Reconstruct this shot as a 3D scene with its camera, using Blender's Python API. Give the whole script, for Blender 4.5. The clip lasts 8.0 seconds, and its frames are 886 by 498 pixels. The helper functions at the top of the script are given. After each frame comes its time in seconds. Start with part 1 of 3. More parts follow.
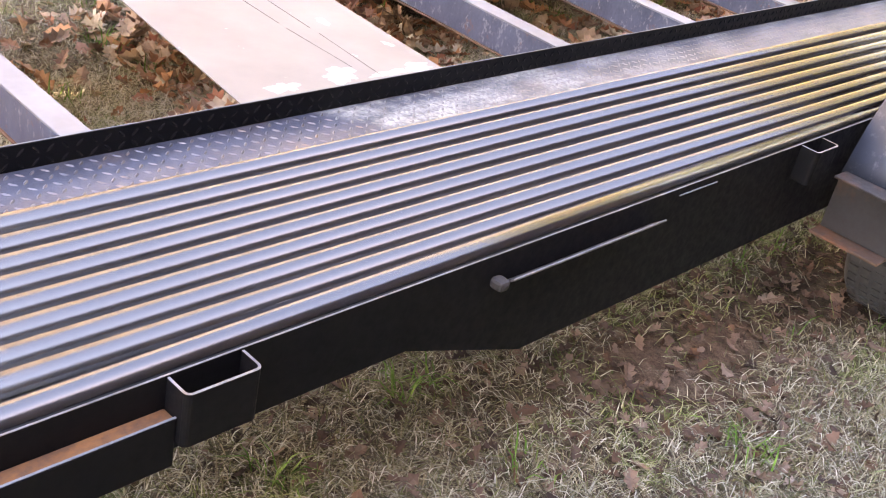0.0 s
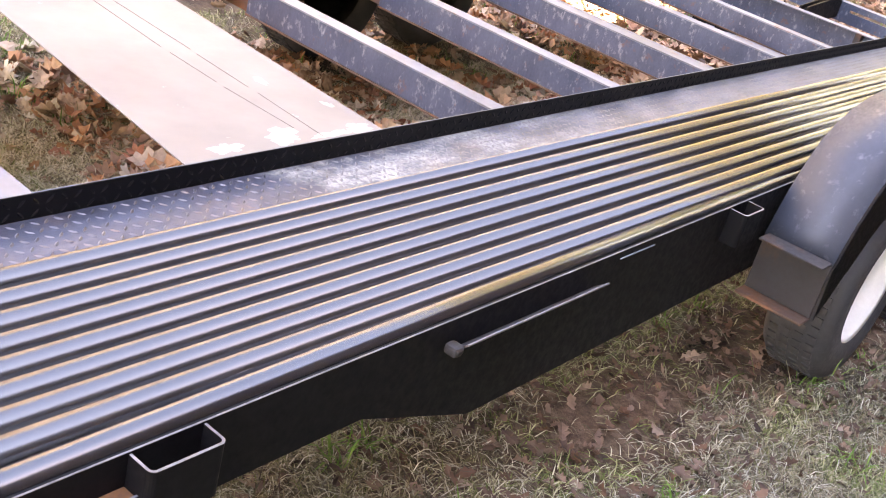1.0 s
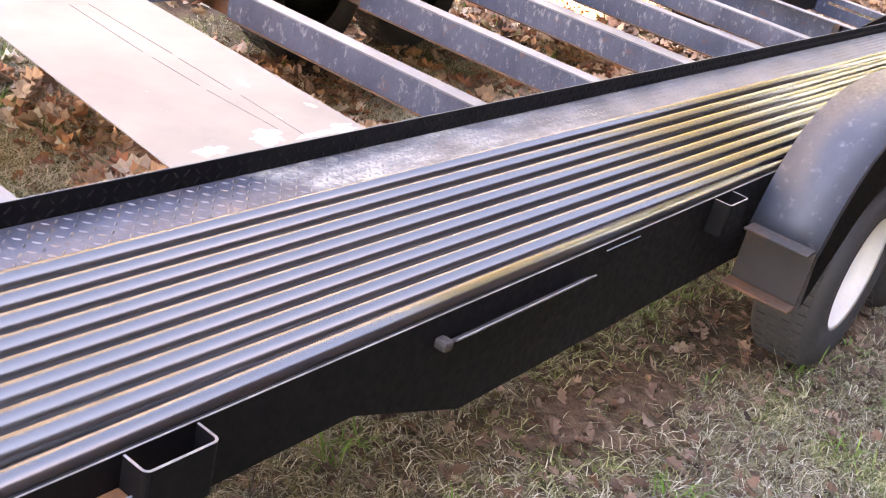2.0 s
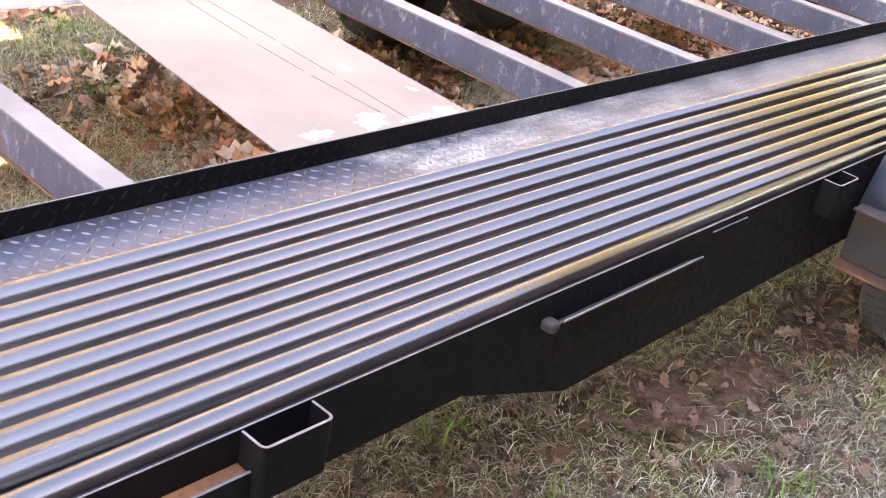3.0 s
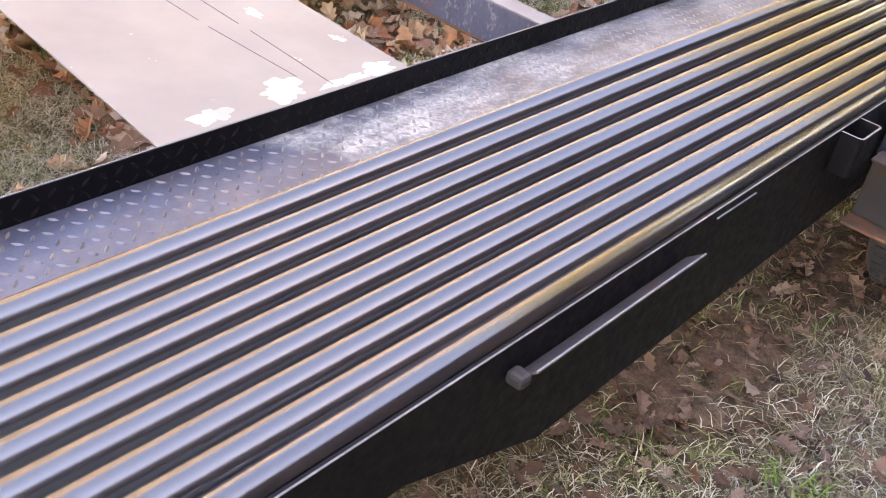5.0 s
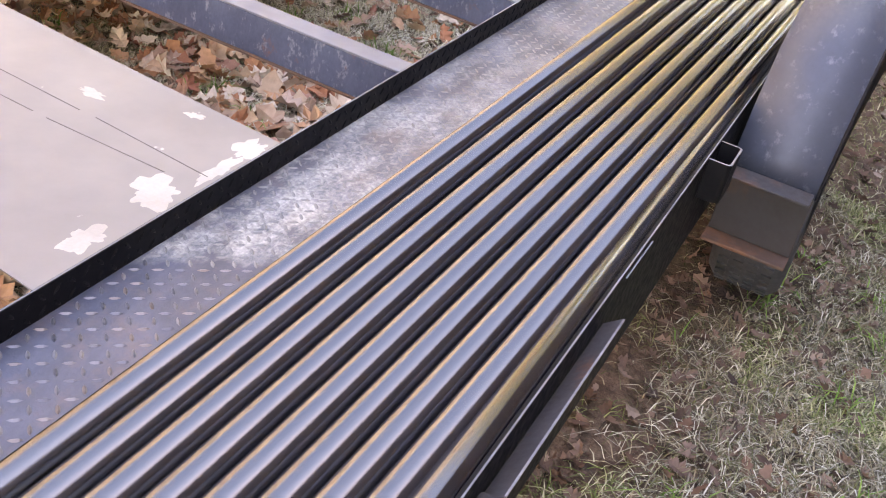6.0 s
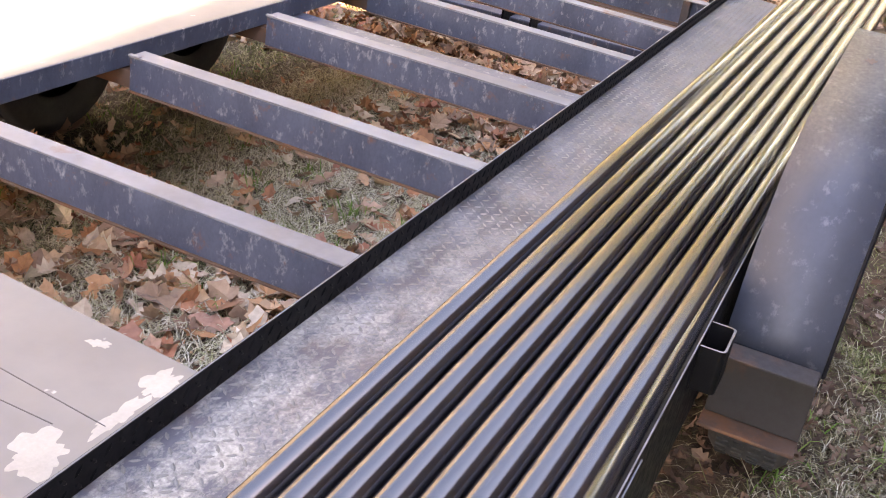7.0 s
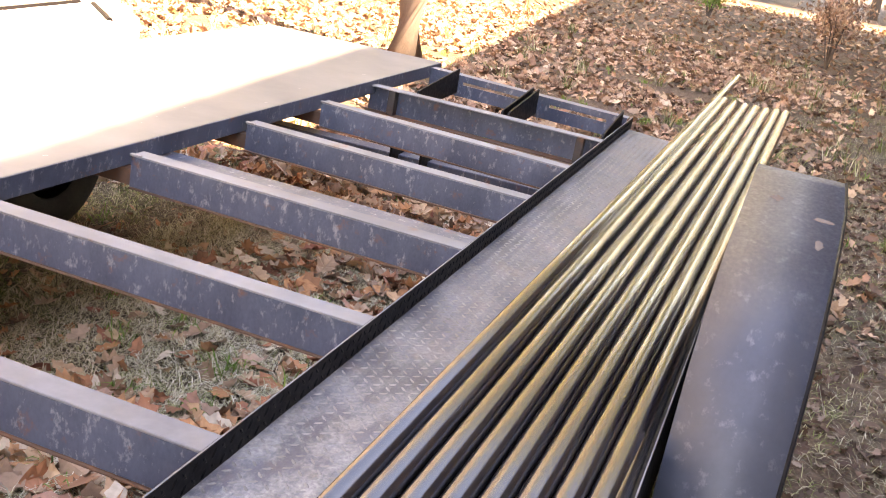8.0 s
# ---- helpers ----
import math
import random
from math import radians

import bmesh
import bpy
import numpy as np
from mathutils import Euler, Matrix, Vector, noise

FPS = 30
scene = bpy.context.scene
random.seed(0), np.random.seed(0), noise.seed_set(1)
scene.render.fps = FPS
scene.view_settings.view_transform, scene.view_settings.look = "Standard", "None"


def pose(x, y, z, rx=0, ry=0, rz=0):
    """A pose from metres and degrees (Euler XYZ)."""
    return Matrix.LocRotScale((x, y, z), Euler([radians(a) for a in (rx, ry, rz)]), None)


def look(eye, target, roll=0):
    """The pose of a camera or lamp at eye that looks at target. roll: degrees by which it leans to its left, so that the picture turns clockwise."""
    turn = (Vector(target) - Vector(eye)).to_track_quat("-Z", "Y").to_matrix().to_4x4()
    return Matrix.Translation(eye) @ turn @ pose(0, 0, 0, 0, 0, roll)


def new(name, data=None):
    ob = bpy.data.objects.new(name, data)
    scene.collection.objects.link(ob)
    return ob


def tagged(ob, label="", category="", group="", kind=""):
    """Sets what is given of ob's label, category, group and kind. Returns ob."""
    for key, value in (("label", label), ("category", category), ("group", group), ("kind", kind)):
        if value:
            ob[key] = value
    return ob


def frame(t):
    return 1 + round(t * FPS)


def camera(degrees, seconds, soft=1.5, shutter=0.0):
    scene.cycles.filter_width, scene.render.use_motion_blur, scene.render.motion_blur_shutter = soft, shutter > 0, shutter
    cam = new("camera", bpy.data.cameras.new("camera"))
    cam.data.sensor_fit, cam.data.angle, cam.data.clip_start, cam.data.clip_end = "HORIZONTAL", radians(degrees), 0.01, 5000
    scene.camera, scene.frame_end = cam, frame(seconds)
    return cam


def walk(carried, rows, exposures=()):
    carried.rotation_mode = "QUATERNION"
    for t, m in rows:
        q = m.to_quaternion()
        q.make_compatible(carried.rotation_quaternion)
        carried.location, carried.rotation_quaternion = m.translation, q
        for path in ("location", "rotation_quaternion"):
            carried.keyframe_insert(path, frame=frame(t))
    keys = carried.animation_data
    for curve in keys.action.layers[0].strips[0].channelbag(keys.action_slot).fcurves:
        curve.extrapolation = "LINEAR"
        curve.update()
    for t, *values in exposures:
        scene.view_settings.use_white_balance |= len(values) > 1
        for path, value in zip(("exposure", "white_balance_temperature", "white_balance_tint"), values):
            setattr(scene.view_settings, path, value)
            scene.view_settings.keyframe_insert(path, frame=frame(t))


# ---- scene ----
cam = camera(43.9, 8.0, soft=1.05)
PATH = [
    (0, (-0.693, -0.972, 1.616), (0.664, 0.119, 0.633), 12.6),
    (0.5, (-0.737, -0.881, 1.606), (0.696, 0.157, 0.675), 14.6),
    (1, (-0.746, -0.881, 1.611), (0.757, 0.116, 0.747), 15.1),
    (1.2, (-0.751, -0.876, 1.604), (0.773, 0.091, 0.743), 15.2),
    (2.3, (-0.759, -0.893, 1.603), (0.745, 0.106, 0.744), 13.1),
    (2.5, (-0.766, -0.886, 1.596), (0.715, 0.139, 0.724), 12.8),
    (3, (-0.777, -0.873, 1.591), (0.632, 0.218, 0.682), 11.5),
    (3.5, (-0.762, -0.843, 1.582), (0.674, 0.214, 0.677), 11.6),
    (4, (-0.672, -0.807, 1.567), (0.771, 0.223, 0.643), 11.3),
    (4.2, (-0.594, -0.786, 1.565), (0.833, 0.255, 0.626), 10.2),
    (5.3, (-0.33, -0.441, 1.553), (1.068, 0.449, 0.433), 11.2),
    (5.5, (-0.321, -0.363, 1.589), (1.166, 0.42, 0.504), 10.2),
    (5.7, (-0.312, -0.292, 1.609), (1.242, 0.357, 0.531), 10.9),
    (6, (-0.313, -0.243, 1.612), (1.282, 0.331, 0.553), 12.9),
    (6.2, (-0.293, -0.235, 1.634), (1.308, 0.339, 0.581), 13.1),
    (6.5, (-0.283, -0.222, 1.662), (1.347, 0.384, 0.673), 11.7),
    (6.7, (-0.268, -0.241, 1.689), (1.381, 0.404, 0.758), 9.5),
    (7, (-0.011, -0.168, 1.622), (1.674, 0.47, 0.754), 9.6),
    (7.2, (0.237, -0.092, 1.552), (1.941, 0.515, 0.698), 9.6),
    (7.5, (0.25, -0.1, 1.555), (2.007, 0.47, 0.789), 10.0),
    (7.7, (0.244, -0.098, 1.565), (2.034, 0.448, 0.861), 10.2),
    (8, (0.255, -0.085, 1.556), (2.083, 0.447, 0.943), 10.1),
]
walk(cam, [(t, look(eye, target, roll)) for t, eye, target, roll in PATH], [(0, 4.31, 10100, 31), (4.2, 4.22, 10000, 31), (6, 3.97, 10000, 31), (7, 3.84, 10300, 30), (8, 3.86, 10900, 29)])


# ---- light ----
SUN_DIR = Vector((0.26, 0.89, -1.10)).normalized()
world = bpy.data.worlds.new("world")
scene.world = world
world.use_nodes = True
wn = world.node_tree
sky = wn.nodes.new("ShaderNodeTexSky")
sky.sky_type = "NISHITA"
sky.sun_disc = False
sky.sun_elevation = math.asin(-SUN_DIR.z)
sky.sun_rotation = math.atan2(-SUN_DIR.x, -SUN_DIR.y)
sky.air_density, sky.dust_density, sky.ozone_density = 1.0, 0.3, 2.5
wn.nodes["Background"].inputs["Strength"].default_value = 0.15
wn.links.new(sky.outputs[0], wn.nodes["Background"].inputs["Color"])

sun = new("sun", bpy.data.lights.new("sun", "SUN"))
sun.data.energy, sun.data.angle, sun.data.color = 5.0, radians(0.5), (1.0, 0.93, 0.82)
sun.matrix_world = look((0, 0, 30), Vector((0, 0, 30)) + SUN_DIR)


# ---- materials ----
def material(name, rough=0.6, metal=0.0):
    m = bpy.data.materials.new(name)
    m.use_nodes = True
    b = m.node_tree.nodes["Principled BSDF"]
    b.inputs["Roughness"].default_value, b.inputs["Metallic"].default_value = rough, metal
    return m, m.node_tree, b


def node(nt, kind, **values):
    n = nt.nodes.new(kind)
    for k, v in values.items():
        n.inputs[k].default_value = v
    return n


def coords(nt, scale=(1, 1, 1)):
    c, mp = nt.nodes.new("ShaderNodeTexCoord"), nt.nodes.new("ShaderNodeMapping")
    mp.inputs["Scale"].default_value = scale
    nt.links.new(c.outputs["Object"], mp.inputs["Vector"])
    return mp.outputs[0]


def noise_tex(nt, scale, detail=4.0, rough=0.55, stretch=(1, 1, 1)):
    n = node(nt, "ShaderNodeTexNoise", Scale=scale, Detail=detail, Roughness=rough)
    nt.links.new(coords(nt, stretch), n.inputs["Vector"])
    return n.outputs["Fac"]


def ramp(nt, fac, stops):
    r = nt.nodes.new("ShaderNodeValToRGB")
    while len(r.color_ramp.elements) < len(stops):
        r.color_ramp.elements.new(0.5)
    for e, (p, c) in zip(r.color_ramp.elements, stops):
        e.position = p
        e.color = (*c, 1) if len(c) == 3 else c
    nt.links.new(fac, r.inputs["Fac"])
    return r.outputs["Color"]


def mix(nt, fac, a, b, blend="MIX"):
    n = nt.nodes.new("ShaderNodeMix")
    n.data_type, n.blend_type = "RGBA", blend
    for sock, v in ((n.inputs[0], fac), (n.inputs[6], a), (n.inputs[7], b)):
        if isinstance(v, (int, float)):
            sock.default_value = v
        elif isinstance(v, tuple):
            sock.default_value = (*v, 1)
        else:
            nt.links.new(v, sock)
    return n.outputs[2]


def bump(nt, b, height, strength, distance=0.002):
    n = node(nt, "ShaderNodeBump", Strength=strength, Distance=distance)
    nt.links.new(height, n.inputs["Height"])
    nt.links.new(n.outputs[0], b.inputs["Normal"])


def G(v):
    return (v, v, v)


def steel(name, dark, light, rough, metal, rust=0.0, streak=(1, 1, 1), rust_color=(0.16, 0.06, 0.025), scale=14.0, scuff=0.0):
    """Painted or bare steel: two shades, scuffs, rust blooms, uneven gloss."""
    m, nt, b = material(name, rough, metal)
    big, fine = noise_tex(nt, scale * 0.3, 5, 0.6, streak), noise_tex(nt, scale * 6, 3, 0.6, streak)
    c = ramp(nt, big, [(0.35, dark), (0.68, light)])
    c = mix(nt, 0.35, c, ramp(nt, fine, [(0.3, dark), (0.75, light)]))
    if scuff:
        c = mix(nt, ramp(nt, noise_tex(nt, scale * 1.7, 6, 0.7, streak), [(0.56, G(0)), (0.72, G(scuff))]), c, (0.42, 0.42, 0.43))
    if rust:
        c = mix(nt, ramp(nt, noise_tex(nt, scale * 0.8, 6, 0.65), [(0.62 - rust * 0.3, G(0)), (0.78 - rust * 0.2, G(1))]), c, rust_color)
    nt.links.new(c, b.inputs["Base Color"])
    nt.links.new(ramp(nt, fine, [(0.2, G(rough * 0.75)), (0.8, G(min(1, rough * 1.3)))]), b.inputs["Roughness"])
    bump(nt, b, fine, 0.15, 0.001)
    return m




def pipe_material():
    """Smooth black mill varnish with faint lengthwise scratches and specks."""
    m, nt, b = material("pipe_varnish", 0.3)
    c = ramp(nt, noise_tex(nt, 6, 5, 0.6, (0.25, 1, 1)), [(0.35, (0.004, 0.0035, 0.005)), (0.7, (0.010, 0.009, 0.011))])
    c = mix(nt, ramp(nt, noise_tex(nt, 90, 3, 0.6, (0.03, 1, 1)), [(0.67, G(0)), (0.78, G(0.25))]), c, (0.30, 0.27, 0.25))
    nt.links.new(c, b.inputs["Base Color"])
    nt.links.new(ramp(nt, noise_tex(nt, 2.5, 4, 0.6, (0.4, 1, 1)), [(0.3, G(0.20)), (0.7, G(0.25))]), b.inputs["Roughness"])
    b.inputs["IOR"].default_value = 1.92
    return m


PIPE = pipe_material()
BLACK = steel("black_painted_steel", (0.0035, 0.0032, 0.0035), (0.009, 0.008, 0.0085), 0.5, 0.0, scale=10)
EDGE = steel("worn_steel_edge", (0.07, 0.065, 0.066), (0.30, 0.28, 0.28), 0.55, 0.1, scale=40)
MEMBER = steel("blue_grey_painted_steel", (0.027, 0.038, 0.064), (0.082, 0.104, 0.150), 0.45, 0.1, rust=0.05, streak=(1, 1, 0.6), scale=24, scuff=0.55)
# Upward faces get this paler tone to suggest skylight; also used on worn edges.
TOPFLANGE = steel("pale_grey_steel", (0.092, 0.098, 0.110), (0.225, 0.235, 0.25), 0.6, 0.1, rust=0.06, scale=9)
WEATHERED = steel("weathered_bar_steel", (0.035, 0.029, 0.028), (0.085, 0.07, 0.068), 0.6, 0.1, rust=0.12, scale=14)
RUSTY = steel("rusted_steel", (0.06, 0.032, 0.02), (0.13, 0.07, 0.045), 0.85, 0.0, rust=0.4, rust_color=(0.20, 0.075, 0.03), scale=10)
ORANGE = steel("orange_rust", (0.05, 0.022, 0.014), (0.30, 0.115, 0.035), 0.9, 0.0, rust=0.35, rust_color=(0.08, 0.035, 0.02), streak=(0.5, 1, 1), scale=30)
BRACKET = steel("brown_weathered_steel", (0.020, 0.016, 0.0145), (0.052, 0.041, 0.036), 0.7, 0.0, rust=0.2, rust_color=(0.10, 0.042, 0.02), scale=9)
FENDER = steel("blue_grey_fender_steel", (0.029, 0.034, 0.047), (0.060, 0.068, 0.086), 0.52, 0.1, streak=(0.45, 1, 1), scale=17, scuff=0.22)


def plate_material():
    """Dark tread plate, caked with pale dried mud past a ragged line across it."""
    m, nt, b = material("tread_plate_steel", 0.5, 0.25)
    c = nt.nodes.new("ShaderNodeTexCoord")
    sep = nt.nodes.new("ShaderNodeSeparateXYZ")
    nt.links.new(c.outputs["Object"], sep.inputs[0])
    fine, mid = noise_tex(nt, 140, 4), noise_tex(nt, 9, 6, 0.7, (0.45, 1, 1))
    base = ramp(nt, mid, [(0.35, (0.036, 0.040, 0.056)), (0.7, (0.085, 0.090, 0.118))])
    base = mix(nt, ramp(nt, noise_tex(nt, 11, 6, 0.7), [(0.5, G(0)), (0.68, G(0.5))]), base, (0.15, 0.10, 0.085))
    edge = nt.nodes.new("ShaderNodeMath")
    edge.operation = "MULTIPLY_ADD"
    nt.links.new(sep.outputs["Y"], edge.inputs[0])
    edge.inputs[1].default_value = 0.9
    nt.links.new(sep.outputs["X"], edge.inputs[2])
    wob = nt.nodes.new("ShaderNodeMath")
    wob.operation = "MULTIPLY_ADD"
    nt.links.new(mid, wob.inputs[0])
    wob.inputs[1].default_value = 0.16
    nt.links.new(edge.outputs[0], wob.inputs[2])
    start = node(nt, "ShaderNodeMapRange", **{"From Min": 1.33, "From Max": 1.37})
    nt.links.new(wob.outputs[0], start.inputs["Value"])
    fade = node(nt, "ShaderNodeMapRange", **{"From Min": 1.5, "From Max": 2.6, "To Min": 1.0, "To Max": 0.34})
    nt.links.new(wob.outputs[0], fade.inputs["Value"])
    cake = nt.nodes.new("ShaderNodeMath")
    cake.operation = "MULTIPLY"
    nt.links.new(start.outputs[0], cake.inputs[0])
    nt.links.new(fade.outputs[0], cake.inputs[1])
    worn = nt.nodes.new("ShaderNodeMath")
    worn.operation = "MULTIPLY"
    nt.links.new(cake.outputs[0], worn.inputs[0])
    nt.links.new(ramp(nt, noise_tex(nt, 13, 8, 0.78, (0.5, 1, 1)), [(0.43, G(0.08)), (0.58, G(1))]), worn.inputs[1])
    mud = ramp(nt, fine, [(0.3, (0.22, 0.21, 0.185)), (0.7, (0.46, 0.435, 0.385))])
    col = mix(nt, worn.outputs[0], base, mud)
    nt.links.new(col, b.inputs["Base Color"])
    rr = node(nt, "ShaderNodeMapRange", **{"To Min": 0.42, "To Max": 0.9})
    nt.links.new(worn.outputs[0], rr.inputs["Value"])
    nt.links.new(rr.outputs[0], b.inputs["Roughness"])
    bump(nt, b, fine, 0.35, 0.002)
    return m


PLATE = plate_material()
CAKED = steel("mud_caked_lugs", (0.11, 0.105, 0.098), (0.25, 0.238, 0.218), 0.8, 0.05, scale=22)
# LUG is toned lighter for wear and for skylight caught on the tops.
LUG = steel("worn_skylit_lugs", (0.085, 0.085, 0.098), (0.20, 0.19, 0.20), 0.4, 0.25, rust=0.3, rust_color=(0.22, 0.13, 0.09), scale=8)


def lug_material():
    """Worn lugs, lightened as if catching skylight, each a little brighter, browner or duller than the next."""
    m, nt, b = material("single_worn_skylit_lug", 0.42, 0.25)
    info = nt.nodes.new("ShaderNodeObjectInfo")
    c = ramp(nt, info.outputs["Random"], [(0.0, (0.085, 0.085, 0.10)), (0.35, (0.17, 0.16, 0.17)), (0.6, (0.12, 0.115, 0.125)), (0.8, (0.19, 0.14, 0.115)), (1.0, (0.22, 0.21, 0.22))])
    c = mix(nt, 0.5, c, ramp(nt, noise_tex(nt, 400, 3), [(0.3, G(0.35)), (0.7, G(1.0))]), "MULTIPLY")
    nt.links.new(c, b.inputs["Base Color"])
    return m


SINGLE_LUG = lug_material()


def sheet_material():
    """Galvanised sheet with a pale bloom, a few worn-through paint patches."""
    m, nt, b = material("galvanised_sheet", 0.62, 0.0)
    mid, fine = noise_tex(nt, 3.5, 6, 0.6), noise_tex(nt, 120, 3)
    c = ramp(nt, mid, [(0.3, (0.138, 0.129, 0.120)), (0.7, (0.195, 0.182, 0.163))])
    c = mix(nt, ramp(nt, noise_tex(nt, 26, 4, 0.5), [(0.72, G(0)), (0.76, G(0.8))]), c, (0.42, 0.40, 0.36))
    nt.links.new(c, b.inputs["Base Color"])
    bump(nt, b, fine, 0.06, 0.001)
    return m


SHEET = sheet_material()
SCRAPE = steel("scraped_primer", (0.09, 0.065, 0.055), (0.17, 0.125, 0.10), 0.8, 0.0, scale=30)
CREAM = steel("cream_paint_patch", (0.25, 0.235, 0.20), (0.40, 0.375, 0.325), 0.7, 0.0, scale=30)
GROOVE = steel("dark_seam", (0.06, 0.055, 0.052), (0.12, 0.105, 0.095), 0.8, 0.0)
TYRE = steel("tyre_rubber", (0.022, 0.022, 0.024), (0.050, 0.049, 0.049), 0.8, 0.0, scale=12)
RIM = steel("white_rim_paint", (0.62, 0.60, 0.54), (0.78, 0.76, 0.70), 0.45, 0.0, scale=12)


BLACK.node_tree.nodes["Principled BSDF"].inputs["Specular IOR Level"].default_value = 0.13


def island_material(name, colors, rough=0.8, translucent=0.0, grain=60.0):
    m, nt, b = material(name, rough)
    g = nt.nodes.new("ShaderNodeNewGeometry")
    n = len(colors)
    c = ramp(nt, g.outputs["Random Per Island"], [(i / max(1, n - 1), col) for i, col in enumerate(colors)])
    c = mix(nt, 0.35, c, ramp(nt, noise_tex(nt, grain, 3), [(0.3, G(0.25)), (0.7, G(1.0))]), "MULTIPLY")
    nt.links.new(c, b.inputs["Base Color"])
    b.inputs["Specular IOR Level"].default_value = 0.25
    return m


GRASS = island_material("dry_grass", [(0.46, 0.40, 0.26), (0.05, 0.036, 0.025), (0.17, 0.18, 0.06), (0.60, 0.54, 0.40), (0.07, 0.052, 0.035), (0.34, 0.27, 0.16), (0.05, 0.06, 0.022), (0.70, 0.64, 0.51)])
LUSH = island_material("green_mixed_grass", [(0.15, 0.20, 0.05), (0.06, 0.075, 0.025), (0.27, 0.29, 0.10), (0.50, 0.45, 0.28), (0.09, 0.10, 0.035), (0.22, 0.25, 0.08), (0.58, 0.52, 0.37), (0.12, 0.15, 0.04)])
STRAW = island_material("pale_straw", [(0.72, 0.66, 0.50), (0.50, 0.44, 0.30), (0.80, 0.75, 0.62), (0.40, 0.40, 0.20), (0.66, 0.60, 0.46)])
GREEN = island_material("green_weeds", [(0.08, 0.19, 0.03), (0.13, 0.26, 0.045), (0.20, 0.30, 0.07), (0.10, 0.20, 0.04)])
LEAF = island_material("dead_oak_leaves", [(0.36, 0.17, 0.085), (0.56, 0.28, 0.14), (0.58, 0.41, 0.27), (0.22, 0.13, 0.09), (0.50, 0.23, 0.12), (0.36, 0.14, 0.09), (0.70, 0.61, 0.48), (0.46, 0.30, 0.20), (0.30, 0.20, 0.15)], 0.75, grain=45)
LITTER = island_material("brown_leaf_litter", [(0.32, 0.19, 0.12), (0.52, 0.33, 0.22), (0.18, 0.105, 0.07), (0.66, 0.48, 0.33), (0.40, 0.21, 0.13), (0.12, 0.075, 0.055), (0.46, 0.28, 0.17)], 0.8, grain=45)
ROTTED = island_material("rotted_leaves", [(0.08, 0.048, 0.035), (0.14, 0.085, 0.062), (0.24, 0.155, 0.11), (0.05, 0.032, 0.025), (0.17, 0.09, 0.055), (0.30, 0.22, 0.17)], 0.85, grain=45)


def ground_material():
    m, nt, b = material("soil_and_thatch", 0.95)
    big, mid, fine = noise_tex(nt, 0.9, 4), noise_tex(nt, 7, 6, 0.7), noise_tex(nt, 55, 5, 0.7)
    soil = ramp(nt, fine, [(0.3, (0.020, 0.011, 0.007)), (0.55, (0.060, 0.033, 0.021)), (0.8, (0.13, 0.085, 0.058))])
    thatch = ramp(nt, fine, [(0.3, (0.035, 0.029, 0.016)), (0.55, (0.095, 0.082, 0.044)), (0.8, (0.20, 0.175, 0.11))])
    c = mix(nt, ramp(nt, mid, [(0.42, G(0)), (0.58, G(1))]), soil, thatch)
    litter = ramp(nt, noise_tex(nt, 19, 6, 0.8), [(0.3, (0.03, 0.017, 0.011)), (0.48, (0.10, 0.056, 0.034)), (0.6, (0.19, 0.12, 0.078)), (0.75, (0.30, 0.23, 0.165))])
    c = mix(nt, ramp(nt, big, [(0.34, G(0.05)), (0.56, G(0.75))]), c, litter)
    nt.links.new(c, b.inputs["Base Color"])
    bump(nt, b, fine, 0.8, 0.02)
    return m


GROUND = ground_material()
BARK = steel("oak_bark", (0.07, 0.052, 0.042), (0.19, 0.15, 0.125), 0.95, 0.0, streak=(1, 1, 0.25), scale=16)
SIDING = steel("shade_house_siding", (0.05, 0.045, 0.042), (0.08, 0.07, 0.066), 0.8, 0.0, scale=3)
ROOFING = steel("dark_shingle", (0.04, 0.04, 0.04), (0.08, 0.075, 0.07), 0.9, 0.0, scale=6)
POST = steel("faded_red_paint", (0.25, 0.06, 0.035), (0.36, 0.11, 0.07), 0.7, 0.0, scale=10)


# ---- builders ----
def part(name, bm, mat, parent=None, label="", smooth=False):
    me = bpy.data.meshes.new(name)
    bm.to_mesh(me)
    bm.free()
    me.materials.append(mat)
    if smooth:
        me.shade_smooth()
    ob = new(name, me)
    if parent:
        ob.parent = parent
    if label:
        ob["label"] = label
    return ob


def thing(name, label, category, at=(0, 0, 0), group="", kind=""):
    e = new(name)
    e.location = at
    e.empty_display_size = 0.1
    return tagged(e, label, category, group, kind)


def add_box(bm, x0, x1, y0, y1, z0, z1, bevel=0.0):
    b2 = bmesh.new()
    bmesh.ops.create_cube(b2, size=1.0, matrix=Matrix.LocRotScale(((x0 + x1) / 2, (y0 + y1) / 2, (z0 + z1) / 2), None, (x1 - x0, y1 - y0, z1 - z0)))
    if bevel:
        bmesh.ops.bevel(b2, geom=b2.edges[:], offset=bevel, segments=2, affect="EDGES", profile=0.5)
    me = bpy.data.meshes.new("t")
    b2.to_mesh(me)
    b2.free()
    bm.from_mesh(me)
    bpy.data.meshes.remove(me)
    return bm


def box(x0, x1, y0, y1, z0, z1, bevel=0.0):
    return add_box(bmesh.new(), x0, x1, y0, y1, z0, z1, bevel)


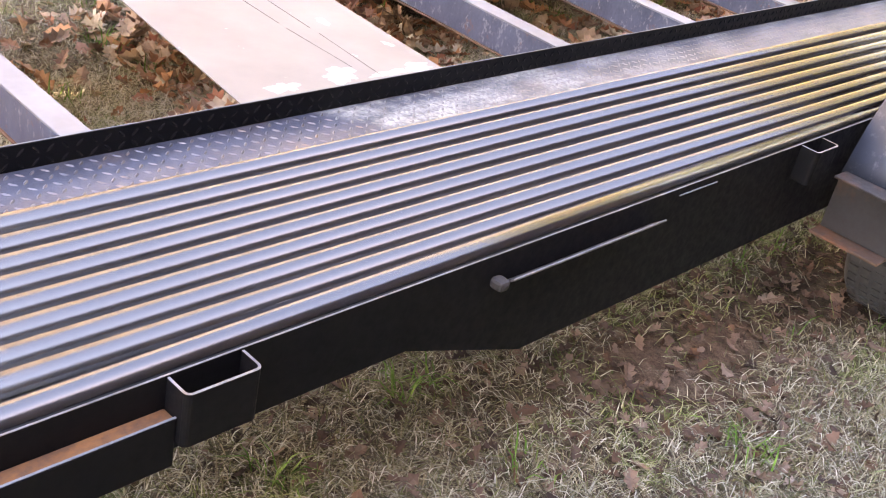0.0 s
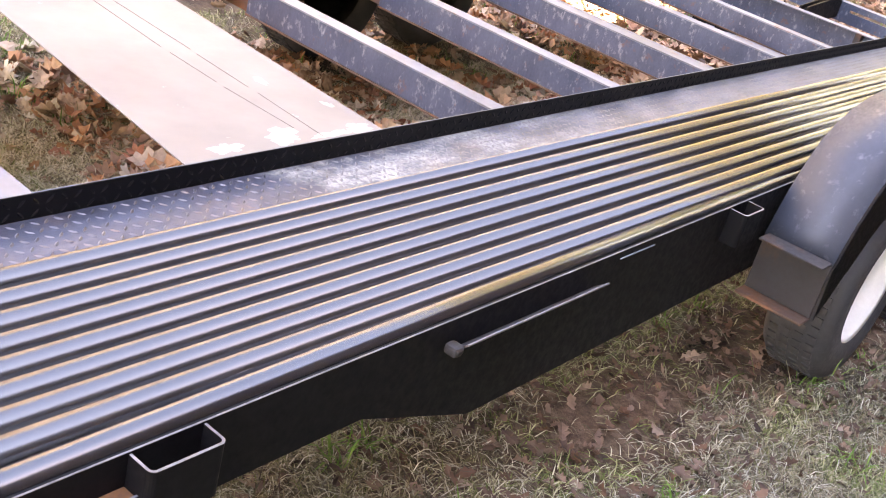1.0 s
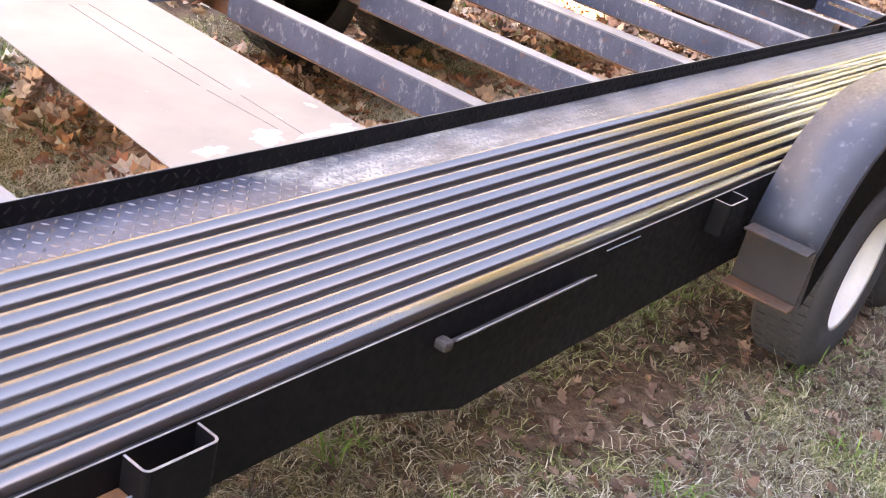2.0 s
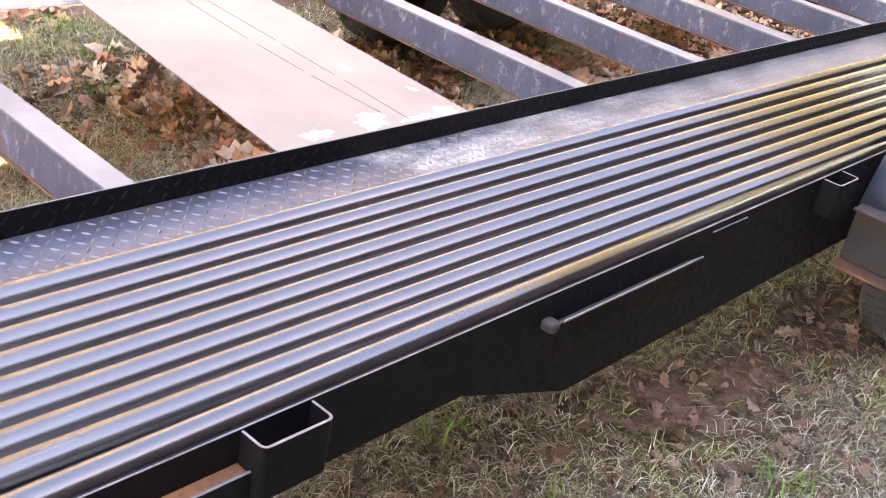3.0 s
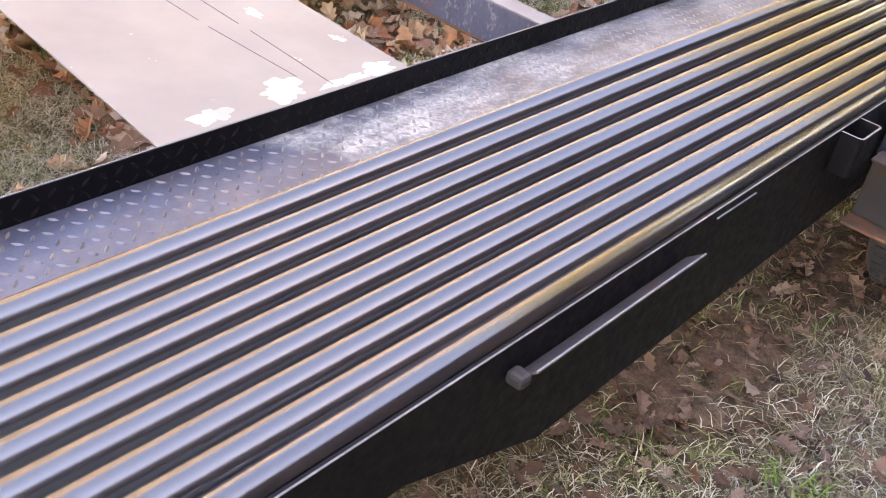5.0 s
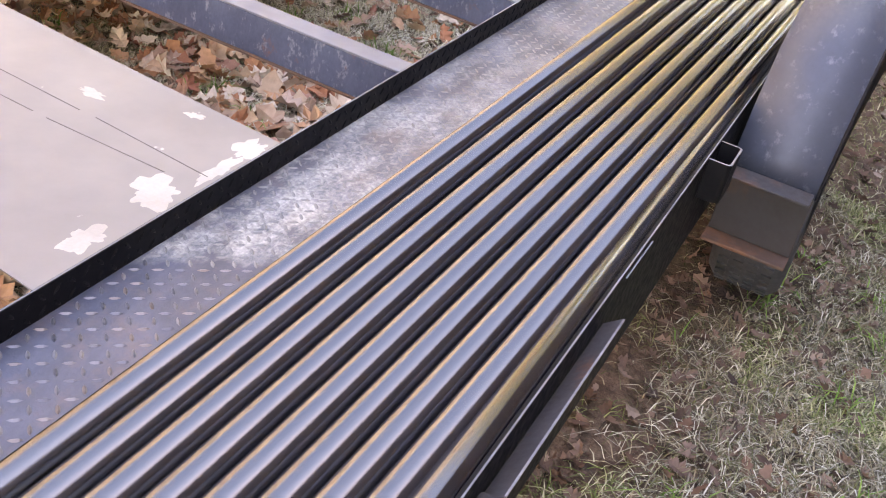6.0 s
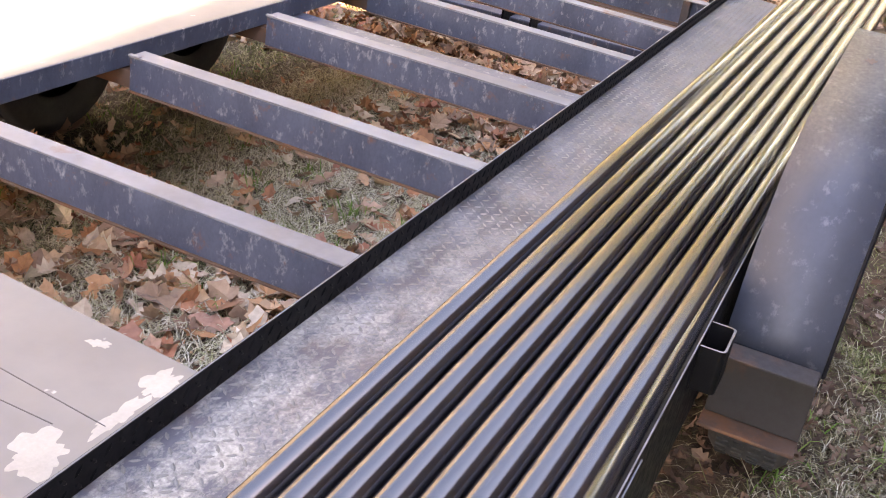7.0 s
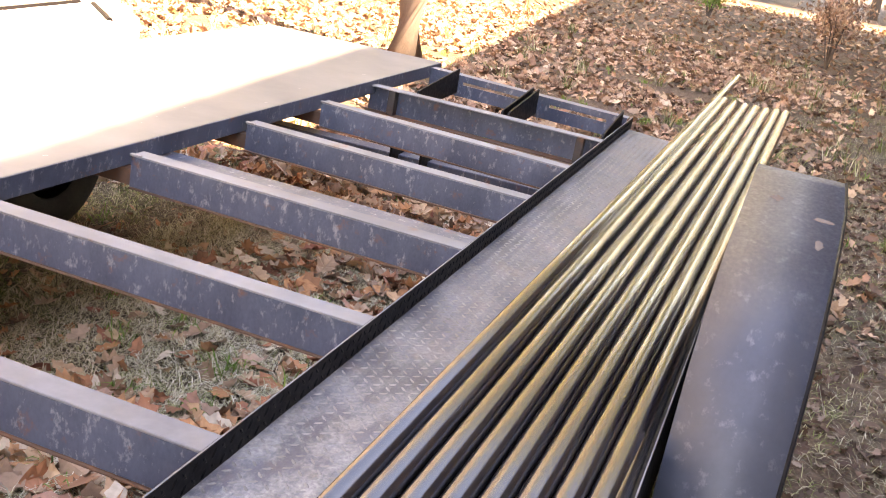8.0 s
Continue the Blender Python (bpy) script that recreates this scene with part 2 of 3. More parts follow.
def extrude(profile, m, length, bevel=0.0, steps=1):
    """A closed 2D profile, counter-clockwise, swept along the local z of m."""
    bm = bmesh.new()
    rings = [[bm.verts.new(m @ Vector((u, v, length * k / steps))) for u, v in profile] for k in range(steps + 1)]
    n = len(profile)
    for a, b in zip(rings, rings[1:]):
        for i in range(n):
            bm.faces.new((a[i], a[(i + 1) % n], b[(i + 1) % n], b[i]))
    bm.faces.new(rings[0][::-1])
    bm.faces.new(rings[-1])
    if bevel:
        bmesh.ops.bevel(bm, geom=[e for e in bm.edges if e.calc_face_angle(0) > 0.7], offset=bevel, segments=2, affect="EDGES", profile=0.5)
    bmesh.ops.recalc_face_normals(bm, faces=bm.faces[:])
    return bm


def tube(points, r, seg=16, inner=0.0, taper=None):
    """A round bar or pipe through points; inner > 0 leaves its ends open to a bore."""
    bm = bmesh.new()
    pts = [Vector(p) for p in points]
    rings = []
    for k, p in enumerate(pts):
        d = (pts[min(k + 1, len(pts) - 1)] - pts[max(k - 1, 0)]).normalized()
        q = d.to_track_quat("Z", "Y")
        rr = taper[k] if taper else r
        rings.append([bm.verts.new(p + q @ Vector((rr * math.cos(a), rr * math.sin(a), 0))) for a in [2 * math.pi * i / seg for i in range(seg)]])
    for a, b in zip(rings, rings[1:]):
        for i in range(seg):
            bm.faces.new((a[i], a[(i + 1) % seg], b[(i + 1) % seg], b[i]))
    for ring, p, q, s in ((rings[0], pts[0], pts[1], 1), (rings[-1], pts[-1], pts[-2], -1)):
        if inner:
            d = (q - p).normalized()
            rim = [bm.verts.new(p + (v.co - p) * (inner / r)) for v in ring]
            bore = [bm.verts.new(v.co + d * 0.15) for v in rim]
            for i in range(seg):
                j = (i + 1) % seg
                bm.faces.new((ring[i], rim[i], rim[j], ring[j]))
                bm.faces.new((rim[i], bore[i], bore[j], rim[j]))
            bm.faces.new(bore)
        else:
            bm.faces.new(ring)
    bmesh.ops.recalc_face_normals(bm, faces=bm.faces[:])
    return bm


def mesh_arrays(name, verts, faces, mat, parent=None, label="", smooth=False):
    me = bpy.data.meshes.new(name)
    me.from_pydata(verts, [], faces)
    me.materials.append(mat)
    if smooth:
        me.shade_smooth()
    ob = new(name, me)
    if parent:
        ob.parent = parent
    if label:
        ob["label"] = label
    return ob


# ---- ground ----
def ground_height(x, y):
    r = max(0.0, math.hypot(x - 3, y - 1) - 9)
    return 0.012 * noise.noise(Vector((x * 1.3, y * 1.3, 0))) + 0.025 * noise.noise(Vector((x * 0.35, y * 0.35, 5))) + 0.25 * noise.noise(Vector((x * 0.06, y * 0.06, 9))) * min(1, r / 12)


def build_ground():
    def axis(lo, hi, step):
        a = list(np.arange(lo, hi + 1e-6, step))
        out, d = [], step
        while (out[-1] if out else hi) < 1500:
            d *= 1.3
            out.append((out[-1] if out else hi) + d)
        left, d = [], step
        while (left[-1] if left else lo) > -1500:
            d *= 1.3
            left.append((left[-1] if left else lo) - d)
        return left[::-1] + a + out
    xs, ys = axis(-3, 16, 0.12), axis(-4, 9, 0.12)
    verts = [(x, y, ground_height(x, y)) for y in ys for x in xs]
    n = len(xs)
    faces = [(j * n + i, j * n + i + 1, (j + 1) * n + i + 1, (j + 1) * n + i) for j in range(len(ys) - 1) for i in range(n - 1)]
    return tagged(mesh_arrays("ground", verts, faces, GROUND, smooth=True), "brown soil with dry thatch and fallen leaves", "ground", kind="structure")


build_ground()

# ---- unseen house, added to shade the trailer and darken the pipes' reflections ----
house = thing("house", "unseen plain house wall and roof added to cast shade", "house", (0, -5.2, 0))
EAVE = 8.69
m_house = Matrix.Rotation(math.atan(0.1), 4, "Z")
bm = box(-12, 24, -7, 0, -0.1, EAVE - 0.15)
bm.transform(m_house)
part("wall", bm, SIDING, house)
bm = extrude([(0.45, EAVE - 0.2), (0.45, EAVE), (-3.5, EAVE + 1.9), (-7.45, EAVE), (-7.45, EAVE - 0.2)], Matrix(((0, 0, 1, 0), (1, 0, 0, 0), (0, 1, 0, 0), (0, 0, 0, 1))) @ Matrix.Translation((0, 0, -12.3)), 36.6)
bm.transform(m_house)
part("roof", bm, ROOFING, house)

# ---- trailer ----
RAIL_Z, PLATE_Z, LIP_Z = 0.69, 0.690, 0.738
LIP_Y, FAR_Y = 0.583, 1.605
X0, X1 = -1.6, 5.2
trailer = thing("trailer", "steel flatbed trailer with tread-plate runners and open centre", "trailer")


def side_rail(y, s):
    """Plate-sided rail with a deeper stretch ahead; s points outwards."""
    prof = [(X0, 0.555), (0.47, 0.555), (0.80, 0.437), (X1, 0.437), (X1, RAIL_Z), (X0, RAIL_Z)]
    m = Matrix(((1, 0, 0, 0), (0, 0, s, y), (0, 1, 0, 0), (0, 0, 0, 1)))
    bm = extrude(prof, m @ Matrix.Translation((0, 0, -0.009)), 0.009)
    return part("side_rail", bm, BLACK, trailer, "black painted side rail with a bright worn top edge")


rail = side_rail(-0.006, -1)
part("worn_edge", box(X0, X1, -0.0054, -0.0028, RAIL_Z - 0.001, RAIL_Z + 0.0012), EDGE, rail, "bright worn top edge")
part("lower_flange", box(X0, -0.0015, -0.031, -0.0065, 0.631, 0.637, 0.002), ORANGE, rail, "rust-streaked lower flange")
part("flange_lip", box(X0, -0.0015, -0.037, -0.0315, 0.556, 0.640, 0.002), BLACK, rail, "black outer lip of the flange")
part("worn_edge", box(X0, -0.0015, -0.0362, -0.0325, 0.6402, 0.6412), TOPFLANGE, rail, "dull worn edge of the lip")
side_rail(2.54, 1)


LUG_SHAPES = {}


def lug_mesh(a, muddy):
    """One low lens-shaped boss of unit height, lying along the angle a; shared by its repeats."""
    if (a, muddy) not in LUG_SHAPES:
        u, v = Vector((math.cos(a), math.sin(a), 0)) * 0.0100, Vector((-math.sin(a), math.cos(a), 0)) * 0.0031
        pts = [u * du + v * dv + Vector((0, 0, dn)) for du, dv, dn in ((-1, 0, 0), (-0.35, -1, 0), (0.35, -1, 0), (1, 0, 0), (0.35, 1, 0), (-0.35, 1, 0), (-0.5, 0, 1), (0.5, 0, 1))]
        me = bpy.data.meshes.new("tread_lug")
        me.from_pydata([tuple(p) for p in pts], [], [(0, 1, 6), (1, 2, 7, 6), (2, 3, 7), (3, 4, 7), (4, 5, 6, 7), (5, 0, 6)])
        me.materials.append(CAKED if muddy else SINGLE_LUG)
        LUG_SHAPES[a, muddy] = me
    return LUG_SHAPES[a, muddy]


def runner(y_lip, s, name_label):
    """Tread plate with an upturned inner lip; s points from the lip to the rail."""
    y_out = y_lip + s * 0.57
    prof = [(0.004, 0.6530), (0.43, 0.6790), (y_lip, PLATE_Z)]
    bm = extrude([(y, z - 0.006) for y, z in prof] + [(y, z) for y, z in prof[::-1]], Matrix(((0, 0, 1, X0), (1, 0, 0, 0), (0, 1, 0, 0), (0, 0, 0, 1))), X1 - 0.05 - X0)
    r = part("runner", bm, PLATE, trailer, name_label)
    lip = part("inner_lip", box(X0, X1, min(y_lip, y_lip - s * 0.006), max(y_lip, y_lip - s * 0.006), PLATE_Z - 0.006, LIP_Z, 0.0015), BLACK, r, "black upturned tread-plate lip")
    verts, faces = [], []

    def lug(c, u, v, n, h):
        """A low lens-shaped boss."""
        k = len(verts)
        for du, dv, dn in ((-1, 0, 0), (-0.35, -1, 0), (0.35, -1, 0), (1, 0, 0), (0.35, 1, 0), (-0.35, 1, 0), (-0.5, 0, 1), (0.5, 0, 1)):
            verts.append(tuple(c + u * du + v * dv + n * (dn * h)))
        for f in ((0, 1, 6), (1, 2, 7, 6), (2, 3, 7), (3, 4, 7), (4, 5, 6, 7), (5, 0, 6)):
            faces.append(tuple(k + i for i in f))

    pitch, rnd, single = 0.0225, random.Random(4), []
    nx, ny = int((X1 - 0.1 - X0) / pitch), int(0.56 / pitch)
    for i in range(nx):
        for j in range(ny):
            x, y = X0 + 0.02 + i * pitch, y_lip + s * (0.014 + j * pitch)
            a = radians(45 if (i + j) % 2 else -45)
            u, v = Vector((math.cos(a), math.sin(a), 0)), Vector((-math.sin(a), math.cos(a), 0))
            worn = 1.0 if x + 0.9 * abs(y) < 1.25 else 0.85
            zp = 0.6530 + 0.026 * (y - 0.004) / 0.426 if y < 0.43 else 0.6790 + 0.011 * (y - 0.43) / (LIP_Y - 0.43)
            if 0.12 < x < 1.24 and y > 0.428 and len(single) < 300:
                single.append((x, y, zp - 0.0001, a, 0.0024 * rnd.uniform(0.7, 1.1)))
                continue
            lug(Vector((x, y, zp - 0.0001)), u * 0.0100, v * 0.0031, Vector((0, 0, 1)), 0.0024 * worn * rnd.uniform(0.7, 1.1))
    for x, y, zp, a, h in single:
        shape = lug_mesh(a, x + 0.9 * y > 1.25)
        ob = new("tread_lug", shape)
        ob.parent = r
        ob.location, ob.scale = (x, y, zp), (1, 1, h)
    split = [i for i, f in enumerate(faces) if verts[f[0]][0] + 0.9 * verts[f[0]][1] < 1.24]
    cut = set(split)
    tagged(mesh_arrays("tread_lugs", verts, [faces[i] for i in split], LUG, r), "raised worn tread lugs in a sky-lit tone", kind="stuff")
    tagged(mesh_arrays("muddy_tread_lugs", verts, [f for i, f in enumerate(faces) if i not in cut], CAKED, r), "raised tread lugs under dried mud", kind="stuff")
    verts, faces = [], []
    pitch = 0.027
    for i in range(int((X1 - 0.1 - X0) / pitch)):
        for j in range(2):
            x, z = X0 + 0.02 + i * pitch, PLATE_Z + 0.010 + j * 0.0225
            a = radians(45 if (i + j) % 2 else -45)
            u, v = Vector((math.cos(a), 0, math.sin(a))), Vector((-math.sin(a), 0, math.cos(a)))
            lug(Vector((x, y_lip + s * 0.0002, z)), u * 0.0100, v * 0.0032, Vector((0, s, 0)), 0.0018)
    tagged(mesh_arrays("lip_lugs", verts, faces, BLACK, lip), "raised tread lugs", kind="stuff")
    return r


runner(LIP_Y, -1, "dark tread plate caked with pale dried mud")

# the far runner: a deck plate, coloured pale to bleach out in the sun, its inner edge bent down
far = part("far_runner", box(X0, X1 + 0.25, FAR_Y, 2.56, 0.746, 0.752, 0.002), SHEET, trailer, "deck plate coloured pale to boost the sunlight on it")
part("turned_edge", box(X0, X1 + 0.25, FAR_Y - 0.006, FAR_Y - 0.0005, 0.694, 0.752, 0.002), MEMBER, far, "scuffed grey down-turned edge")


def skewed(bm, x, y0, y1, shift):
    """Slides the far end of a bar along x, as the members do not run quite square."""
    for v in bm.verts:
        v.co.x += shift * (v.co.y - y0) / (y1 - y0)
    return bm


def cross_member(x, shift, w=0.058, h=0.092):
    """Channel whose web stands at x, towards the rear, with flanges ahead; its lower flange rusted."""
    y0, y1, z1 = LIP_Y + 0.008, FAR_Y - 0.03, LIP_Z - 0.004

    def bar(bx0, bx1, by0, by1, bz0, bz1, bevel):
        return skewed(box(bx0, bx1, by0, by1, bz0, bz1, bevel), x, y0, y1, shift)

    web = part("cross_member", bar(x, x + 0.007, y0, y1, z1 - h, z1 - 0.006, 0.0015), MEMBER, trailer, "blue-grey scuffed steel cross member")
    part("top_flange", bar(x - 0.001, x + w, y0, y1, z1 - 0.0055, z1, 0.002), TOPFLANGE, web, "pale top flange, toned as if sky-lit")
    part("end_stub", bar(x + 0.01, x + w - 0.012, y1 + 0.0005, FAR_Y + 0.25, z1 - h, z1 - 0.045, 0.002), RUSTY, web, "rusty stub below the far deck")
    part("bottom_flange", bar(x - 0.004, x + w, y0, y1, z1 - h - 0.006, z1 - h - 0.0005, 0.0015), RUSTY, web, "rusted bottom flange")
    part("end_weld", bar(x - 0.004, x + 0.010, y1 - 0.03, y1 + 0.004, z1 - 0.004, z1 + 0.003, 0.002), EDGE, web, "bright weld at the far end")
    return web


for x, shift in ((0.172, 0.03), (-0.46, 0.03), (-1.06, 0.03), (1.528, 0.03), (2.128, 0.036), (2.745, 0.046), (3.362, 0.076), (3.895, 0.115)):
    cross_member(x, shift)


def open_channel(x, shift):
    """The foremost member: its open side and stiffeners face the rear."""
    y0, y1, z1 = LIP_Y + 0.008, FAR_Y + 0.02, LIP_Z - 0.004
    web = part("cross_member", skewed(box(x + 0.05, x + 0.057, y0, y1, z1 - 0.11, z1 - 0.006, 0.0015), x, y0, y1, shift), MEMBER, trailer, "grey open channel at the front of the deck")
    part("top_flange", skewed(box(x, x + 0.058, y0, y1, z1 - 0.0055, z1, 0.002), x, y0, y1, shift), TOPFLANGE, web, "pale top flange, toned as if sky-lit")
    part("bottom_flange", skewed(box(x, x + 0.049, y0, y1, z1 - 0.116, z1 - 0.1105, 0.0015), x, y0, y1, shift), RUSTY, web, "rusted bottom flange")
    for y in (0.66, 1.49):
        part("stiffener", skewed(box(x + 0.004, x + 0.049, y, y + 0.03, z1 - 0.11, z1 - 0.006), x, y0, y1, shift), BRACKET, web, "brown upright stiffener")


open_channel(4.49, 0.07)


def stake_pocket(x, w=0.118):
    """Short rectangular tube welded on end to the rail."""
    zt, zb, t, r, yb, yf = RAIL_Z - 0.003, 0.598, 0.0045, 0.012, -0.0065, -0.054
    outer, inner = [], []
    for lst, off in ((outer, 0.0), (inner, t)):
        rr = r - off
        lst.append((x + off, yb))
        for cx, a0 in ((x + off + rr, 180), (x + w - off - rr, 270)):
            lst += [(cx + rr * math.cos(radians(a0 + 18 * k)), yf + off + rr + rr * math.sin(radians(a0 + 18 * k))) for k in range(6)]
        lst.append((x + w - off, yb))
    bm = bmesh.new()
    rings = [[bm.verts.new((px, py, z)) for px, py in lst] for lst, z in ((outer, zb), (outer, zt), (inner, zt), (inner, zb))]
    n = len(outer)
    for a, b in zip(rings, rings[1:] + rings[:1]):
        for i in range(n - 1):
            bm.faces.new((a[i], a[i + 1], b[i + 1], b[i]))
    for i in (0, n - 1):
        bm.faces.new([ring[i] for ring in rings])
    bmesh.ops.recalc_face_normals(bm, faces=bm.faces[:])
    p = part("stake_pocket", bm, BLACK, trailer, "black rectangular stake pocket with a bright rim")
    bm = bmesh.new()
    rings = [[bm.verts.new((px, py, zt + 0.0008)) for px, py in lst] for lst in (outer, inner)]
    for i in range(n - 1):
        bm.faces.new((rings[0][i], rings[0][i + 1], rings[1][i + 1], rings[1][i]))
    part("rim", bm, EDGE, p, "bright ground rim")


stake_pocket(-0.001, 0.125)
stake_pocket(1.772, 0.110)

# bar hung along the outside of the rail
bar = part("tie_bar", extrude([(-0.0075, 0.6235), (-0.0075, 0.6280), (-0.0365, 0.6520), (-0.0385, 0.6490)], Matrix(((0, 0, 1, 0.68), (1, 0, 0, 0), (0, 1, 0, 0), (0, 0, 0, 1))), 0.478), WEATHERED, trailer, "worn flat steel bar along the rail")
part("bar_lug", box(0.652, 0.679, -0.036, -0.0065, 0.628, 0.650, 0.007), BRACKET, bar, "rusty welded lug")
part("worn_edge", box(0.681, 1.157, -0.0396, -0.0364, 0.6492, 0.6528), EDGE, bar, "bright worn outer edge")
part("weld_bead", box(1.24, 1.39, -0.009, -0.0055, 0.672, 0.6745, 0.001), TOPFLANGE, trailer, "bright scuffed weld bead")


def fender(y0, y1):
    """Long fender: an arched rear end, a flat crown and a turned-down outer skirt; y0 on the rail's side."""
    top = [(2.055, 0.560), (2.075, 0.615), (2.105, 0.685), (2.15, 0.755), (2.205, 0.815), (2.275, 0.858), (2.36, 0.890), (2.47, 0.914), (2.61, 0.929), (2.80, 0.935), (3.2, 0.935), (3.60, 0.935), (3.70, 0.933)]
    s = 1 if y1 > y0 else -1
    edge = [y1 + s * 0.056 * min(1.0, max(0.0, (x - 2.06) / 1.3)) for x, z in top]
    t = 0.005
    bm = bmesh.new()
    rows = []
    for k, (x, z) in enumerate(top):
        a, b = top[max(0, k - 1)], top[min(len(top) - 1, k + 1)]
        n = Vector((-(b[1] - a[1]), 0, b[0] - a[0])).normalized() * t
        rows.append([bm.verts.new(v) for v in ((x, y0, z), (x, edge[k], z), (x - n.x, edge[k], z - n.z), (x - n.x, y0, z - n.z))])
    for a, b in zip(rows, rows[1:]):
        for i in range(4):
            bm.faces.new((a[i], a[(i + 1) % 4], b[(i + 1) % 4], b[i]))
    bm.faces.new(rows[0])
    bm.faces.new(rows[-1])
    bmesh.ops.recalc_face_normals(bm, faces=bm.faces[:])
    f = part("fender", bm, FENDER, trailer, "blue-grey scratched steel fender")
    for p in f.data.polygons:
        p.use_smooth = abs(p.normal.y) < 0.5
    bm = bmesh.new()
    outer = [bm.verts.new((x, e + s * 0.001, z - 0.001)) for (x, z), e in zip(top, edge)]
    lower = [bm.verts.new((x + (0.012, 0.04, 0.06, 0.07, 0.06, 0.04)[k] if k < 6 else x, e + s * 0.004, (0.395, 0.44, 0.50, 0.56, 0.62, 0.665, 0.70, 0.725)[k] if k < 8 else 0.735)) for k, ((x, z), e) in enumerate(zip(top, edge))]
    for i in range(len(top) - 1):
        bm.faces.new((outer[i], outer[i + 1], lower[i + 1], lower[i]))
    bmesh.ops.solidify(bm, geom=bm.faces[:], thickness=0.004)
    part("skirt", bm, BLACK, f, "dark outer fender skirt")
    bead = [(x, e + s * 0.001, z - 0.002) for (x, z), e in zip(top, edge)]
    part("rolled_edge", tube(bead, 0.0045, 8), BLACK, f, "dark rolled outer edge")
    ya, yb = min(y0, y1), max(y0, y1)
    part("step_tab", box(1.985, 2.052, ya + 0.006, yb - 0.012, 0.566, 0.573, 0.002), BRACKET, f, "dark steel ledge at the fender foot")
    part("bracket", box(2.045, 2.06, ya + 0.003, yb - 0.004, 0.405, 0.565, 0.003), BRACKET, f, "brown weathered fender bracket")
    part("bracket_flange", box(1.99, 2.06, ya + 0.003, yb - 0.002, 0.396, 0.404, 0.002), RUSTY, f, "rusty bracket flange")
    return f


near_fender = fender(-0.022, -0.226)
for k, (cx, cy, lx, wy) in enumerate(((2.84, -0.215, 0.06, 0.012), (3.10, -0.222, 0.03, 0.03), (3.25, -0.10, 0.04, 0.02))):
    rnd = random.Random(60 + k)
    bm = bmesh.new()
    bm.faces.new([bm.verts.new((cx + lx * math.cos(a) * q, cy + wy * math.sin(a) * q, 0.9362)) for a, q in [(2 * math.pi * i / 18, rnd.uniform(0.5, 1.1)) for i in range(18)]])
    part("paint_scrape", bm, SCRAPE, near_fender, "pale brown scraped patch")
fender(2.565, 2.77)


def wheel(x, y, s, paint):
    """Trailer wheel; s is the side its dished face looks to."""
    prof = [(0.19, -0.085), (0.20, -0.10), (0.27, -0.105), (0.315, -0.10), (0.335, -0.08), (0.34, -0.04), (0.34, 0.04), (0.335, 0.08), (0.315, 0.10), (0.27, 0.105), (0.20, 0.10), (0.19, 0.085)]

    def lathe(pr, seg=40):
        bm = bmesh.new()
        rings = [[bm.verts.new((x + r * math.cos(a), y + s * w, 0.335 + r * math.sin(a))) for r, w in pr] for a in [2 * math.pi * i / seg for i in range(seg)]]
        for a, b in zip(rings, rings[1:] + rings[:1]):
            for i in range(len(pr) - 1):
                bm.faces.new((a[i], a[i + 1], b[i + 1], b[i]))
        bmesh.ops.recalc_face_normals(bm, faces=bm.faces[:])
        return bm

    w = thing("wheel", "", "")
    w.parent = trailer
    w["label"] = "trailer wheel with a worn black tyre"
    t = part("tyre", lathe(prof), TYRE, w, "worn black tyre", smooth=True)
    part("rim", lathe([(0.002, 0.03), (0.06, 0.035), (0.075, 0.02), (0.14, 0.035), (0.165, 0.06), (0.185, 0.09), (0.197, 0.098), (0.199, 0.09), (0.17, -0.05), (0.01, -0.06)], 32), paint, w, "steel rim", smooth=True)
    bm = bmesh.new()
    for k in range(60):
        a = 2 * math.pi * k / 60
        for wv in (-0.06, -0.02, 0.02, 0.06):
            b2 = box(-0.010, 0.010, -0.014, 0.014, 0, 0.006)
            b2.transform(Matrix.Translation((x, y + wv, 0.335)) @ Matrix.Rotation(a + wv * 2, 4, "Y") @ Matrix.Translation((0, 0, 0.337)))
            me = bpy.data.meshes.new("t")
            b2.to_mesh(me)
            b2.free()
            bm.from_mesh(me)
            bpy.data.meshes.remove(me)
    tagged(part("tread_blocks", bm, TYRE, w), kind="stuff")


for x in (2.66, 3.40):
    wheel(x, -0.125, -1, RIM)
# Far rims go black instead of white, standing in for shade under the deck.
for x in (3.02, 3.80):
    wheel(x, 2.665, 1, BLACK)

# front end: thin upright plates and a slotted end bar
for y in (0.625, 1.035, 1.065, 1.45):
    prof = [(4.62, 0.640), (5.12 + 0.17 * (y - 0.6), 0.655), (5.115 + 0.17 * (y - 0.6), 0.772), (4.72, 0.725)]
    bm = extrude(prof, Matrix(((1, 0, 0, 0), (0, 0, -1, y), (0, 1, 0, 0), (0, 0, 0, 1))), 0.007)
    part("gusset_plate", bm, BLACK, trailer, "thin dark gusset plate")
bm = bmesh.new()
for y0, y1, z0, z1 in ((0.60, 1.60, 0.640, 0.697), (0.60, 1.60, 0.711, 0.740), (0.60, 0.69, 0.697, 0.711), (0.97, 1.11, 0.697, 0.711), (1.42, 1.60, 0.697, 0.711)):
    add_box(bm, 5.124, 5.132, y0, y1, z0, z1)
part("end_plate", skewed(bm, 5.124, 0.60, 1.60, 0.17), MEMBER, trailer, "blue-grey slotted front end plate")
